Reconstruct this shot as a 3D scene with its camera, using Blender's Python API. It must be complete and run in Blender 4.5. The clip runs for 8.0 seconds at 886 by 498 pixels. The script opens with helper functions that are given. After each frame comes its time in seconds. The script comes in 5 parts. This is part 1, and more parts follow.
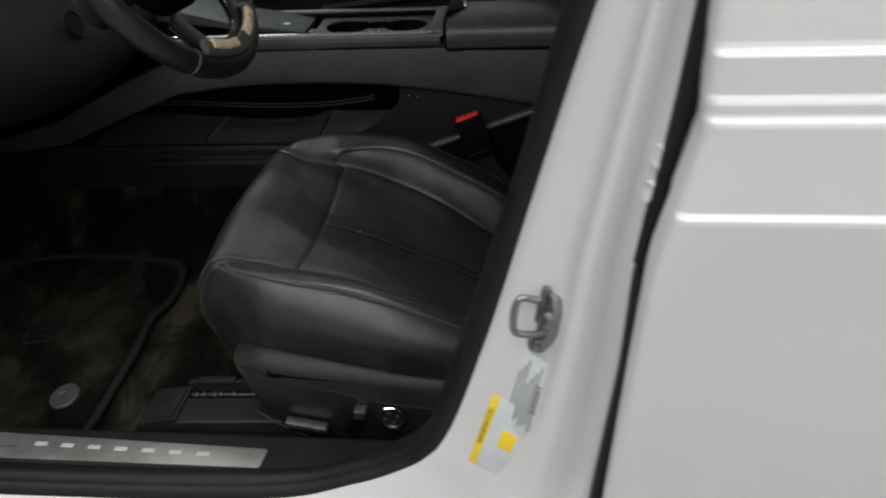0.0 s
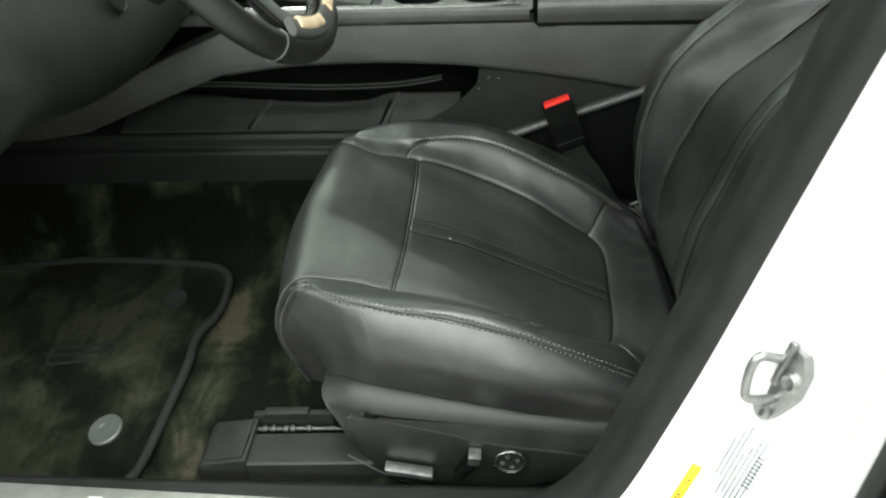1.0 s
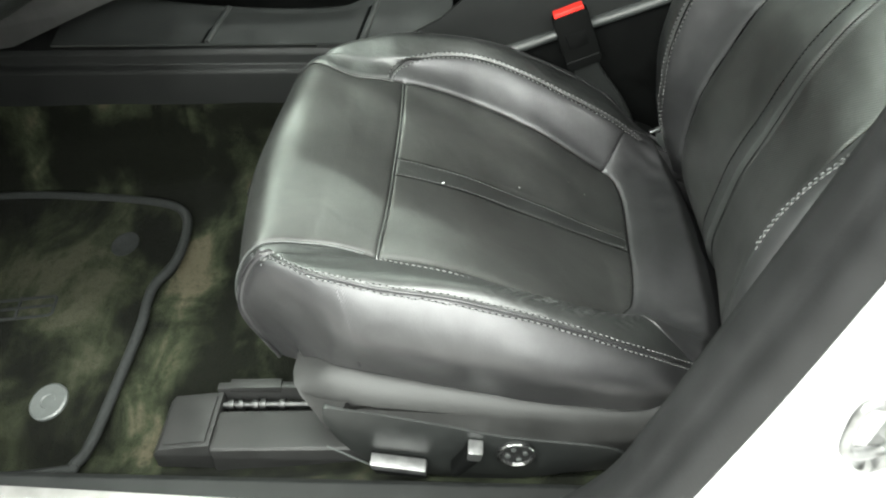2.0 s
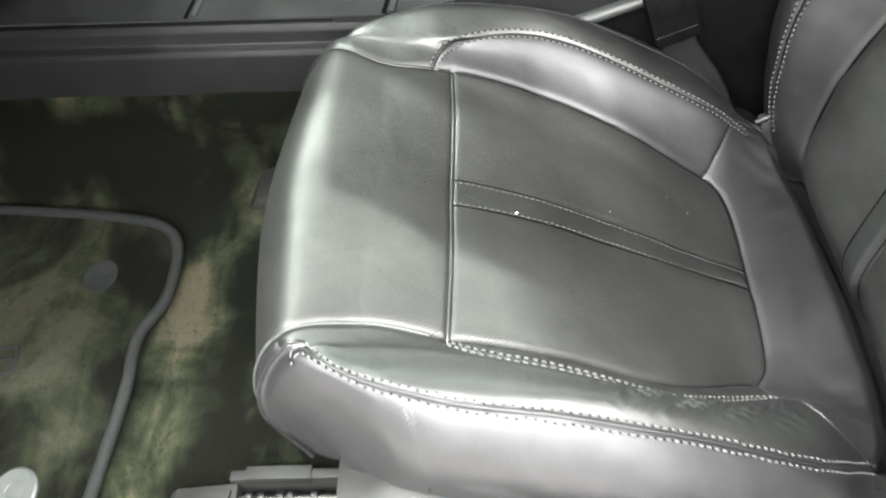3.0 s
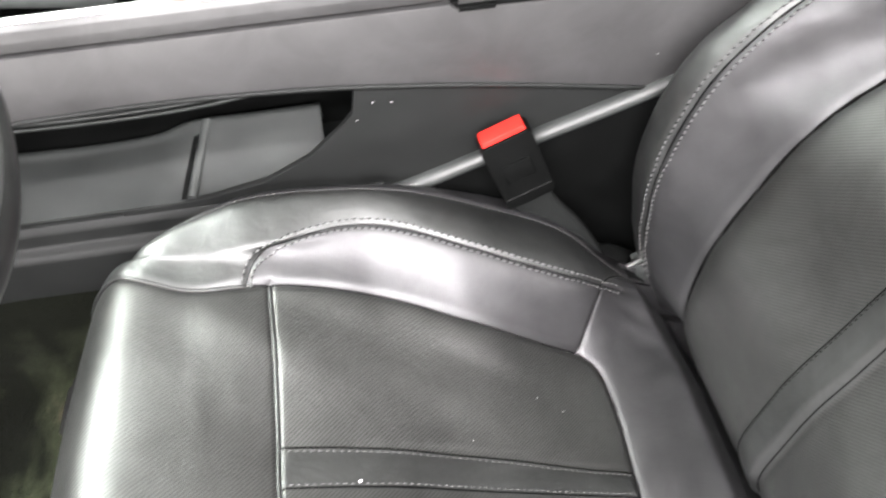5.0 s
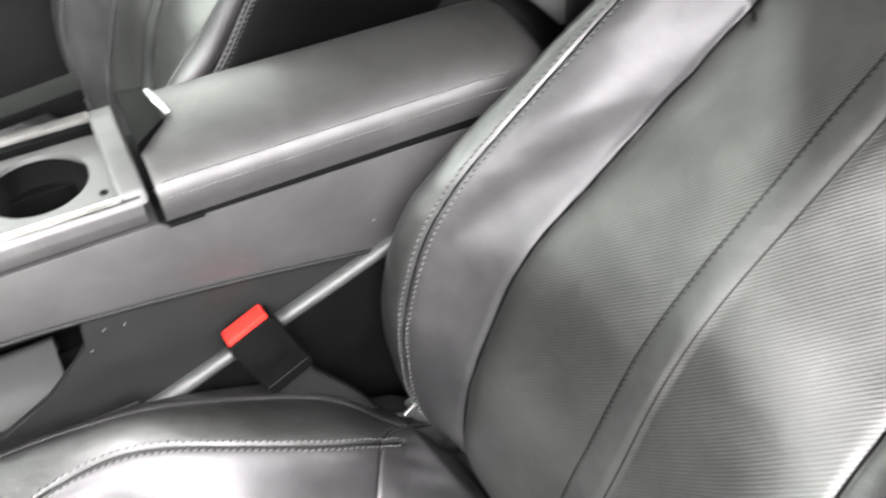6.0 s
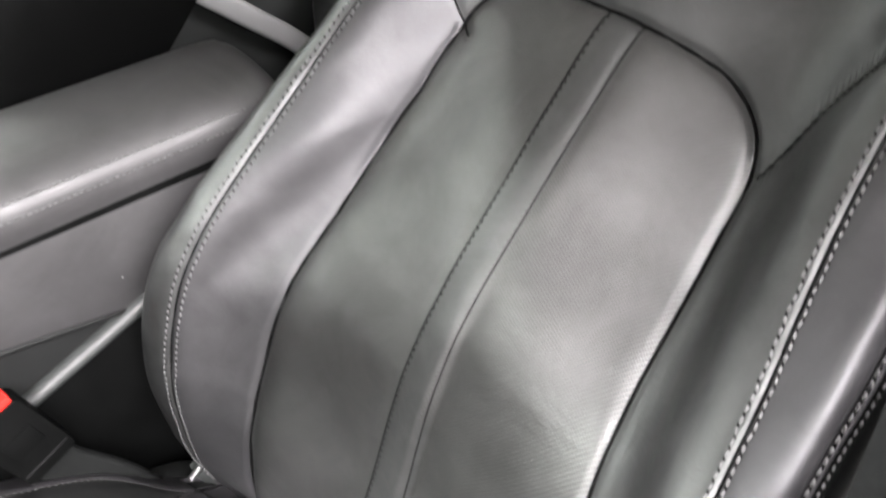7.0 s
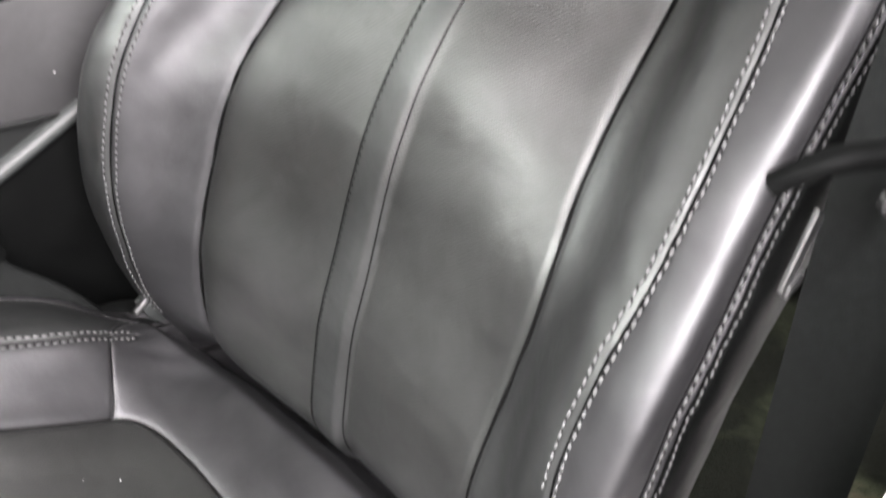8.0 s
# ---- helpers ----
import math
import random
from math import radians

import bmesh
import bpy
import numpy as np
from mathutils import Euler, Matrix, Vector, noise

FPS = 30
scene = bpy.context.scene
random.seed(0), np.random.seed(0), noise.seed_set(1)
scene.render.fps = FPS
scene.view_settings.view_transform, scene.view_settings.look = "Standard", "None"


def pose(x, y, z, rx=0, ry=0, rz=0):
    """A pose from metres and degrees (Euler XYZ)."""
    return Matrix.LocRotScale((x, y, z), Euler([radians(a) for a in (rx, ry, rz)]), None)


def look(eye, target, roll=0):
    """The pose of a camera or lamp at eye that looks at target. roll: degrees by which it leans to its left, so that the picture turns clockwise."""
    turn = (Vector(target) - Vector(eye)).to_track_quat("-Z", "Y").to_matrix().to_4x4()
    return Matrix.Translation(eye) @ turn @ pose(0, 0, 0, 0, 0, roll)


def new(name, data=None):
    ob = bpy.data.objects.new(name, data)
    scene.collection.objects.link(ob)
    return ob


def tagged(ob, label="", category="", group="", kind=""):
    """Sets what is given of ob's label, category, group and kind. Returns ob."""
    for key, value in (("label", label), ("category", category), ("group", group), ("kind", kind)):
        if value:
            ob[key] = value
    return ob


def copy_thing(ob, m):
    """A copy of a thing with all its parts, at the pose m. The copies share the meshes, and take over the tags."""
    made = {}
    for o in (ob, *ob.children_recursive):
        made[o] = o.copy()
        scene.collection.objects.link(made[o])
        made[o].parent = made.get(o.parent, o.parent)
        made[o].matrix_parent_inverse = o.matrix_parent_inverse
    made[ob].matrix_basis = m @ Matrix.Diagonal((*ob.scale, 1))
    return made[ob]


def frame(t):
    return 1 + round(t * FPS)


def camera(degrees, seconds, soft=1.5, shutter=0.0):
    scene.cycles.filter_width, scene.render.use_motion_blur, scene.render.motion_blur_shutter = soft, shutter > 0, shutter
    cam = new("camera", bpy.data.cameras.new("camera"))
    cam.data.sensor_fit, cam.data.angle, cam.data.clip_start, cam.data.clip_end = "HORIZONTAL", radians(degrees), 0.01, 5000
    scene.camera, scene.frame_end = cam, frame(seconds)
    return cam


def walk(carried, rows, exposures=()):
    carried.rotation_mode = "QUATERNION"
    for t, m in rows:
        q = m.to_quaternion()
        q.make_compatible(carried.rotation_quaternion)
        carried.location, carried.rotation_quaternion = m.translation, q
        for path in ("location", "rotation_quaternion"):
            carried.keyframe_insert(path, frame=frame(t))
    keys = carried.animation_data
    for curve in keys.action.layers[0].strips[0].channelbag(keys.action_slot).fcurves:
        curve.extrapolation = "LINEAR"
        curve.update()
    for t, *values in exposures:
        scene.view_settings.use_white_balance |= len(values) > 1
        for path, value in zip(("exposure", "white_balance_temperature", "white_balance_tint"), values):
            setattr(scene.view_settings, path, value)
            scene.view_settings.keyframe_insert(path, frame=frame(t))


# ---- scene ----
cam = camera(55.8, 8.0, soft=2.0, shutter=0.4)
PATH = [
    (0, (0.334, -1.08, 1.198), (0.094, 0.6, 0.14), -3.9),
    (0.5, (0.195, -1.029, 1.206), (-0.007, 0.638, 0.12), -3.4),
    (1, (0.135, -0.921, 1.168), (-0.028, 0.718, 0.034), -3.1),
    (1.2, (0.124, -0.877, 1.153), (-0.032, 0.723, -0.037), -3.4),
    (2.3, (0.099, -0.679, 1.102), (-0.017, 0.76, -0.282), -2.9),
    (2.5, (0.062, -0.629, 1.079), (-0.053, 0.79, -0.326), -3.3),
    (3, (0.022, -0.508, 1.053), (-0.065, 0.847, -0.416), -3.5),
    (3.5, (0.009, -0.396, 1.018), (-0.037, 0.907, -0.499), -3.8),
    (4, (0.023, -0.317, 1.017), (0.021, 0.961, -0.522), -4.7),
    (4.2, (0.034, -0.292, 1.03), (0.06, 0.964, -0.527), -4.5),
    (5.3, (0.113, -0.261, 1.119), (0.344, 1.018, -0.401), -3.0),
    (5.5, (0.122, -0.266, 1.121), (0.46, 1.054, -0.344), -3.0),
    (5.8, (0.151, -0.248, 1.144), (0.626, 1.061, -0.292), -4.0),
    (6, (0.15, -0.254, 1.149), (0.781, 1.061, -0.22), -3.1),
    (6.3, (0.189, -0.257, 1.173), (0.928, 1.027, -0.171), -2.7),
    (6.5, (0.182, -0.258, 1.177), (1.066, 0.962, -0.138), -1.0),
    (6.8, (0.191, -0.268, 1.159), (1.18, 0.888, -0.14), -0.3),
    (7, (0.174, -0.277, 1.134), (1.231, 0.824, -0.158), 0.8),
    (7.2, (0.199, -0.295, 1.098), (1.2, 0.848, -0.203), -1.2),
    (7.5, (0.177, -0.298, 1.072), (1.204, 0.784, -0.26), 0.5),
    (7.7, (0.147, -0.301, 1.06), (1.241, 0.706, -0.277), 2.8),
    (8, (0.121, -0.318, 1.005), (1.243, 0.668, -0.326), 2.9),
]
EXPOSURES = [(0, -1.95, 6500, 4), (0.5, -1.55, 6500, 0), (0.8, -0.85, 6500, -3), (1, 0.0, 6500, -7), (1.2, 0.42, 6500, -7), (2.5, 1.28, 6500, -3), (3.5, 1.90, 6500, 6), (4.2, 1.94, 6500, 8), (5.5, 1.87, 6500, 8), (6.0, 1.96, 6500, 8), (6.5, 1.86, 6500, 7), (7.3, 1.76, 6500, 12), (8, 1.82, 6500, 11)]
walk(cam, [(t, look(eye, target, roll)) for t, eye, target, roll in PATH],
     EXPOSURES)

# ---------------- world, large lights ----------------
world = bpy.data.worlds.new("garage_sky")
scene.world = world
world.use_nodes = True
world.node_tree.nodes["Background"].inputs[0].default_value = (0.9, 1.0, 0.96, 1)
world.node_tree.nodes["Background"].inputs[1].default_value = 0.03


def area_lamp(name, at, target, sx, sy, watts, colour=(1, 0.97, 0.93)):
    data = bpy.data.lights.new(name, "AREA")
    data.shape, data.size, data.size_y, data.energy, data.color = "RECTANGLE", sx, sy, watts, colour
    ob = new(name, data)
    ob.matrix_world = look(at, target)
    return ob


LAMP_ROWS = [(-4.6, 220), (-3.2, 240), (-1.9, 290), (-0.8, 300), (0.9, 380), (2.4, 170), (3.8, 120)]
for lamp_y, lamp_watts in LAMP_ROWS:
    area_lamp("tube_light", (0.8, lamp_y, 2.93), (0.8, lamp_y, 0), 7.2, 0.18, lamp_watts, (1.0, 0.955, 0.975) if lamp_y < 0 else (0.94, 1.0, 0.945))

# ---------------- materials ----------------


class Nodes:
    """Small helper round a material's node tree."""

    def __init__(self, name):
        self.mat = bpy.data.materials.new(name)
        self.mat.use_nodes = True
        self.tree = self.mat.node_tree
        self.bsdf = self.tree.nodes["Principled BSDF"]

    def add(self, kind, **sockets):
        node = self.tree.nodes.new(kind)
        for key, value in sockets.items():
            node.inputs[key.replace("_", " ")].default_value = value
        return node

    def link(self, a, b):
        self.tree.links.new(a, b)

    def math(self, op, a, b=0.5, clamp=False):
        node = self.tree.nodes.new("ShaderNodeMath")
        node.operation, node.use_clamp = op, clamp
        for socket, value in zip(node.inputs, (a, b)):
            if isinstance(value, (int, float)):
                socket.default_value = value
            else:
                self.link(value, socket)
        return node.outputs[0]

    def ramp(self, fac, stops):
        node = self.tree.nodes.new("ShaderNodeValToRGB")
        while len(node.color_ramp.elements) < len(stops):
            node.color_ramp.elements.new(0.5)
        for element, (place, colour) in zip(node.color_ramp.elements, stops):
            element.position, element.color = place, (*colour, 1) if len(colour) == 3 else colour
        self.link(fac, node.inputs[0])
        return node.outputs[0]

    def bump(self, height, strength, distance, before=None):
        node = self.add("ShaderNodeBump", Strength=strength, Distance=distance)
        self.link(height, node.inputs["Height"])
        if before is not None:
            self.link(before, node.inputs["Normal"])
        return node.outputs[0]


def grey(v, tint=(1, 1, 1)):
    return tuple(v * c for c in tint)


def plain(name, base, rough, metal=0.0, vary=0.25, scale=30.0, bump=0.0, bump_scale=400.0, coat=0.0, rough_vary=0.08, spec=0.5):
    """A surface with blotches at one scale and fine grain at another."""
    n = Nodes(name)
    co = n.add("ShaderNodeTexCoord").outputs["Object"]
    big = n.add("ShaderNodeTexNoise", Scale=scale, Detail=5.0, Roughness=0.6)
    n.link(co, big.inputs["Vector"])
    lo, hi = tuple(c * (1 - vary) for c in base), tuple(c * (1 + vary) for c in base)
    n.link(n.ramp(big.outputs["Fac"], [(0.3, lo), (0.7, hi)]), n.bsdf.inputs["Base Color"])
    n.link(n.ramp(big.outputs["Fac"], [(0.25, grey(max(0.02, rough - rough_vary))), (0.75, grey(min(1, rough + rough_vary)))]), n.bsdf.inputs["Roughness"])
    n.bsdf.inputs["Metallic"].default_value = metal
    n.bsdf.inputs["Coat Weight"].default_value = coat
    n.bsdf.inputs["Coat Roughness"].default_value = 0.04
    n.bsdf.inputs["Specular IOR Level"].default_value = spec
    if bump:
        fine = n.add("ShaderNodeTexNoise", Scale=bump_scale, Detail=3.0)
        n.link(co, fine.inputs["Vector"])
        n.link(n.bump(fine.outputs["Fac"], bump, 0.0006), n.bsdf.inputs["Normal"])
    return n.mat


def leather(name, base, rough, perforated=0.0, creases=0.25, sheen=(1, 1, 1), coat=0.4, spec=0.85):
    """Grained automotive leather; the perforated kind has slanting rows of pin holes, at that angle."""
    n = Nodes(name)
    tc = n.add("ShaderNodeTexCoord")
    co, uv = tc.outputs["Object"], tc.outputs["UV"]
    wear = n.add("ShaderNodeTexNoise", Scale=7.0, Detail=6.0, Roughness=0.65)
    n.link(co, wear.inputs["Vector"])
    lo, hi = tuple(c * 0.75 for c in base), tuple(c * 1.35 for c in base)
    colour = n.ramp(wear.outputs["Fac"], [(0.3, lo), (0.72, hi)])
    n.link(n.ramp(wear.outputs["Fac"], [(0.3, grey(rough - 0.05)), (0.7, grey(rough + 0.07))]), n.bsdf.inputs["Roughness"])
    # handled, dusty and polished areas reflect unevenly
    handled = n.add("ShaderNodeTexNoise", Scale=17.0, Detail=7.0, Roughness=0.62, Distortion=0.5)
    n.link(co, handled.inputs["Vector"])
    mottle = n.ramp(handled.outputs["Fac"], [(0.33, grey(0.80)), (0.66, grey(1.12))])
    grain = n.add("ShaderNodeTexVoronoi", Scale=900.0)
    n.link(co, grain.inputs["Vector"])
    normal = n.bump(grain.outputs["Distance"], 0.16, 0.0004)
    soft = n.add("ShaderNodeTexNoise", Scale=26.0, Detail=4.0, Roughness=0.55, Distortion=0.6)
    n.link(co, soft.inputs["Vector"])
    normal = n.bump(soft.outputs["Fac"], creases, 0.006, normal)
    if perforated:
        turn = n.add("ShaderNodeMapping")
        turn.inputs["Rotation"].default_value = (0, 0, perforated)
        n.link(uv, turn.inputs["Vector"])
        split = n.add("ShaderNodeSeparateXYZ")
        n.link(turn.outputs[0], split.inputs[0])
        across = n.math("MULTIPLY", split.outputs[1], 1 / 0.0022)
        along = n.math("MULTIPLY", split.outputs[0], 1 / 0.0017)
        shift = n.math("MULTIPLY", n.math("MODULO", n.math("FLOOR", across), 2.0), 0.5)
        fx = n.math("MULTIPLY", n.math("SUBTRACT", n.math("FRACT", n.math("ADD", along, shift)), 0.5), 0.62)
        fy = n.math("SUBTRACT", n.math("FRACT", across), 0.5)
        rad = n.math("SQRT", n.math("ADD", n.math("MULTIPLY", fx, fx), n.math("MULTIPLY", fy, fy)))
        hole = n.math("MULTIPLY", n.math("SUBTRACT", rad, 0.10, True), 3.6, True)
        worn = n.add("ShaderNodeTexNoise", Scale=9.0, Detail=3.0)
        n.link(co, worn.inputs["Vector"])
        fill = n.ramp(worn.outputs["Fac"], [(0.38, grey(0.12)), (0.70, grey(0.75))])
        hole = n.math("MAXIMUM", hole, fill)
        normal = n.bump(hole, 0.34, 0.0006, normal)
        mix = n.add("ShaderNodeMix")
        mix.data_type = "RGBA"
        n.link(hole, mix.inputs["Factor"])
        mix.inputs["A"].default_value = (*grey(0.002), 1)
        n.link(colour, mix.inputs["B"])
        colour = mix.outputs["Result"]
        mottle = n.math("MULTIPLY", mottle, n.math("ADD", n.math("MULTIPLY", hole, 0.45), 0.60))
    n.link(colour, n.bsdf.inputs["Base Color"])
    n.link(normal, n.bsdf.inputs["Normal"])
    n.link(n.math("MULTIPLY", mottle, spec), n.bsdf.inputs["Specular IOR Level"])
    n.link(n.math("MULTIPLY", mottle, coat), n.bsdf.inputs["Coat Weight"])
    n.bsdf.inputs["Coat Roughness"].default_value = 0.37
    n.bsdf.inputs["Specular Tint"].default_value = (*sheen, 1)
    return n.mat


def carpet(name, base, stain, scale=6.0, band=None):
    """Short pile: dark damp patches, sandy dirt, brushed streaks, tufts and fibres."""
    n = Nodes(name)
    co = n.add("ShaderNodeTexCoord").outputs["Object"]
    patch = n.add("ShaderNodeTexNoise", Scale=scale, Detail=7.0, Roughness=0.6, Distortion=0.5)
    n.link(co, patch.inputs["Vector"])
    brush = n.add("ShaderNodeMapping", Scale=(34.0, 9.0, 9.0))
    brush.inputs["Rotation"].default_value = (0, 0, 0.35)
    n.link(co, brush.inputs["Vector"])
    streak = n.add("ShaderNodeTexNoise", Scale=1.0, Detail=5.0, Roughness=0.6, Distortion=0.8)
    n.link(brush.outputs[0], streak.inputs["Vector"])
    fibre = n.add("ShaderNodeTexNoise", Scale=700.0, Detail=2.0)
    n.link(co, fibre.inputs["Vector"])
    tuft = n.add("ShaderNodeTexNoise", Scale=110.0, Detail=5.0, Roughness=0.75)
    n.link(co, tuft.inputs["Vector"])
    fac = n.math("ADD", n.math("MULTIPLY", patch.outputs["Fac"], 0.82), n.math("MULTIPLY", streak.outputs["Fac"], 0.18))
    if band:
        # sandy dirt trodden in along a strip of the floor
        split = n.add("ShaderNodeSeparateXYZ")
        n.link(co, split.inputs[0])
        off = n.math("ABSOLUTE", n.math("SUBTRACT", n.math("ADD", split.outputs[0], n.math("MULTIPLY", split.outputs[1], -0.12)), band[0]))
        strip_fac = n.math("SUBTRACT", 1.0, n.math("DIVIDE", off, band[1]), True)
        strip_fac = n.math("MULTIPLY", strip_fac, n.math("MULTIPLY", n.math("SUBTRACT", 0.17, split.outputs[1]), 9.0, True))
        fac = n.math("ADD", n.math("SUBTRACT", fac, 0.08), n.math("MULTIPLY", strip_fac, 0.155))
    colour = n.ramp(fac, [(0.42, tuple(c * 0.2 for c in base)), (0.475, tuple(c * 0.65 for c in base)), (0.53, tuple(c * 1.3 for c in base)), (0.61, stain)])
    dark = n.add("ShaderNodeMix")
    dark.data_type, dark.blend_type = "RGBA", "MULTIPLY"
    dark.inputs["Factor"].default_value = 1.0
    n.link(colour, dark.inputs["A"])
    both = n.math("MULTIPLY", n.math("ADD", fibre.outputs["Fac"], 0.55), n.math("ADD", tuft.outputs["Fac"], 0.5))
    n.link(n.ramp(both, [(0.72, grey(0.30)), (1.3, grey(1.15))]), dark.inputs["B"])
    n.link(dark.outputs["Result"], n.bsdf.inputs["Base Color"])
    n.bsdf.inputs["Roughness"].default_value = 0.95
    n.bsdf.inputs["Specular IOR Level"].default_value = 0.06
    n.bsdf.inputs["Sheen Weight"].default_value = 0.01
    n.link(n.bump(both, 0.9, 0.003), n.bsdf.inputs["Normal"])
    return n.mat


COOL = (0.93, 1.0, 0.97)
leather_plain = leather("black_leather", grey(0.006, (0.97, 1.0, 0.99)), 0.46, sheen=(0.985, 1.0, 0.99))
leather_perforated = leather("black_perforated_leather", grey(0.016, (1.0, 1.0, 0.96)), 0.43, -0.785, 0.17, sheen=(1.0, 1.0, 0.985))
leather_back = leather("black_perforated_back_leather", grey(0.012, (1.0, 1.0, 0.97)), 0.40, 0.785, 0.17, sheen=(1.0, 1.0, 0.985))
leather_side = leather("charcoal_side_leather", grey(0.008, (1.0, 0.98, 1.04)), 0.51, 0.0, 0.1, sheen=(1.0, 0.985, 1.012), coat=0.22, spec=0.75)
vinyl_console = leather("console_soft_vinyl", grey(0.024, (1.0, 0.97, 0.99)), 0.54, 0.0, 0.1, coat=0.25)
thread = plain("grey_thread", grey(0.08), 0.7, vary=0.2, scale=300)
plastic_black = plain("black_grained_plastic", grey(0.0025, COOL), 0.6, spec=0.06, vary=0.2, bump=0.25, bump_scale=900)
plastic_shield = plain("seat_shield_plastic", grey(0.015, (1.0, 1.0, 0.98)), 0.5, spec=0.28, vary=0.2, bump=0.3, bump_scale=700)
plastic_inlay = plain("switch_panel_plastic", grey(0.009, COOL), 0.42, spec=0.35, vary=0.2, bump=0.3, bump_scale=700)
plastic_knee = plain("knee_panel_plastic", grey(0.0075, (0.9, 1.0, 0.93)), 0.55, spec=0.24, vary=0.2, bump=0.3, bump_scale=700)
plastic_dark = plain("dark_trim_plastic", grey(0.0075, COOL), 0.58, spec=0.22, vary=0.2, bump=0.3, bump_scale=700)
plastic_grey = plain("grey_trim_plastic", grey(0.036, COOL), 0.45, spec=0.5, vary=0.2, bump=0.25, bump_scale=700)
plastic_tray = plain("tray_floor_plastic", grey(0.024, COOL), 0.5, spec=0.4, vary=0.2, bump=0.25, bump_scale=700)
mark_grey = plain("pale_mark_paint", grey(0.40), 0.5, vary=0.1)
plastic_silver = plain("satin_silver_plastic", grey(0.075), 0.5, metal=0.3, vary=0.1, bump=0.08)
gloss_black = plain("gloss_black_plastic", grey(0.012), 0.18, vary=0.2)
rubber = plain("black_rubber_seal", grey(0.009, (1, 1, 1.04)), 0.55, spec=0.25, vary=0.25, bump=0.3, bump_scale=500)
pillar_trim = plain("graphite_pillar_trim", grey(0.006, (1, 1, 1.05)), 0.6, spec=0.1, vary=0.15, bump=0.3, bump_scale=900)
chrome = plain("chrome", grey(0.75), 0.14, metal=1.0, vary=0.06)
brushed = plain("brushed_metal", grey(0.26, (1.0, 0.98, 0.95)), 0.42, metal=0.7, vary=0.12, scale=60)
dark_steel = plain("greased_steel", grey(0.05), 0.45, metal=1.0, vary=0.3, scale=150, bump=0.1)
steel = plain("galvanised_steel", grey(0.30), 0.38, metal=1.0, vary=0.18, scale=90, bump=0.1)
paint_white = plain("white_body_paint", grey(0.56, (1.0, 0.99, 1.0)), 0.32, vary=0.015, scale=4, coat=1.0, rough_vary=0.03)
carpet_mat = carpet("floor_mat_carpet", (0.0092, 0.0106, 0.0060), (0.025, 0.0255, 0.0167), 8.0)
carpet_floor = carpet("stained_floor_carpet", (0.0120, 0.0140, 0.0080), (0.045, 0.0405, 0.0270), 10.0, (-.290, .060))
mat_binding = plain("mat_edge_binding", grey(0.013, COOL), 0.85, spec=0.15, vary=0.3, scale=200, bump=0.6, bump_scale=600)
red_plastic = plain("red_release_button", (0.62, 0.022, 0.016), 0.35, vary=0.06)
rim_leather = leather("worn_rim_leather", grey(0.008), 0.5, 0.0, 0.05, spec=0.3)
# near-black for dark thread, needle holes and the shade down in the seams
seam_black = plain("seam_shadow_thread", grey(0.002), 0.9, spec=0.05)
webbing = plain("black_belt_webbing", grey(0.009, COOL), 0.8, spec=0.08, vary=0.25, scale=200, bump=0.5, bump_scale=1200)
paper_white = plain("white_label_film", grey(0.72), 0.45, vary=0.05)
label_film = plain("pale_label_film", (0.54, 0.57, 0.59), 0.5, vary=0.06)
ink_grey = plain("grey_print", grey(0.08), 0.6, vary=0.1)
yellow_film = plain("yellow_label_film", (0.80, 0.58, 0.02), 0.45, vary=0.05)
beige_trim = plain("worn_cream_trim", (0.62, 0.48, 0.32), 0.3, vary=0.3, scale=40)
glass_grey = plain("pale_plastic_button", grey(0.06, COOL), 0.5, vary=0.15, scale=120)
wall_paint = plain("garage_wall_paint", grey(0.42), 0.8, vary=0.06, scale=2)
concrete = plain("garage_concrete", grey(0.32, (1.0, 0.98, 0.95)), 0.7, vary=0.2, scale=3, bump=0.3, bump_scale=60)
headliner = plain("pale_headliner_cloth", grey(0.78, (1.0, 0.99, 0.96)), 0.9, vary=0.05, bump=0.3)
satin_pull = plain("satin_pull_metal", grey(0.7), 0.3, metal=0.6, vary=0.02, rough_vary=0.01)
pale_trim = plain("dark_door_trim", grey(0.03, COOL), 0.5, vary=0.1, bump=0.2)
# ---------------- mesh helpers ----------------


def thing(name, label, category, group="", kind="", at=(0, 0, 0)):
    ob = new(name)
    ob.location = at
    ob.empty_display_size = 0.05
    return tagged(ob, label, category, group, kind)


def part(name, bm, material, parent=None, label="", smooth=True):
    """Links a bmesh (or a finished mesh) as one object under its thing."""
    if isinstance(bm, bmesh.types.BMesh):
        mesh = bpy.data.meshes.new(name)
        bm.to_mesh(mesh)
        bm.free()
    else:
        mesh = bm
    mesh.materials.append(material)
    mesh.polygons.foreach_set("use_smooth", [smooth] * len(mesh.polygons))
    ob = new(name, mesh)
    if parent is not None:
        ob.parent = parent
        chain, shift = parent, Vector((0, 0, 0))
        while chain is not None:
            shift += chain.location
            chain = chain.parent
        ob.location = -shift
    return tagged(ob, label)


def structure(name, bm, material, label, category="", smooth=False):
    return tagged(part(name, bm, material, None, "", smooth), label, category or name.split("_")[0], kind="structure")


def sharpen(bm, degrees=35):
    limit = radians(degrees)
    for edge in bm.edges:
        if len(edge.link_faces) == 2 and edge.calc_face_angle(0) > limit:
            edge.smooth = False
    return bm


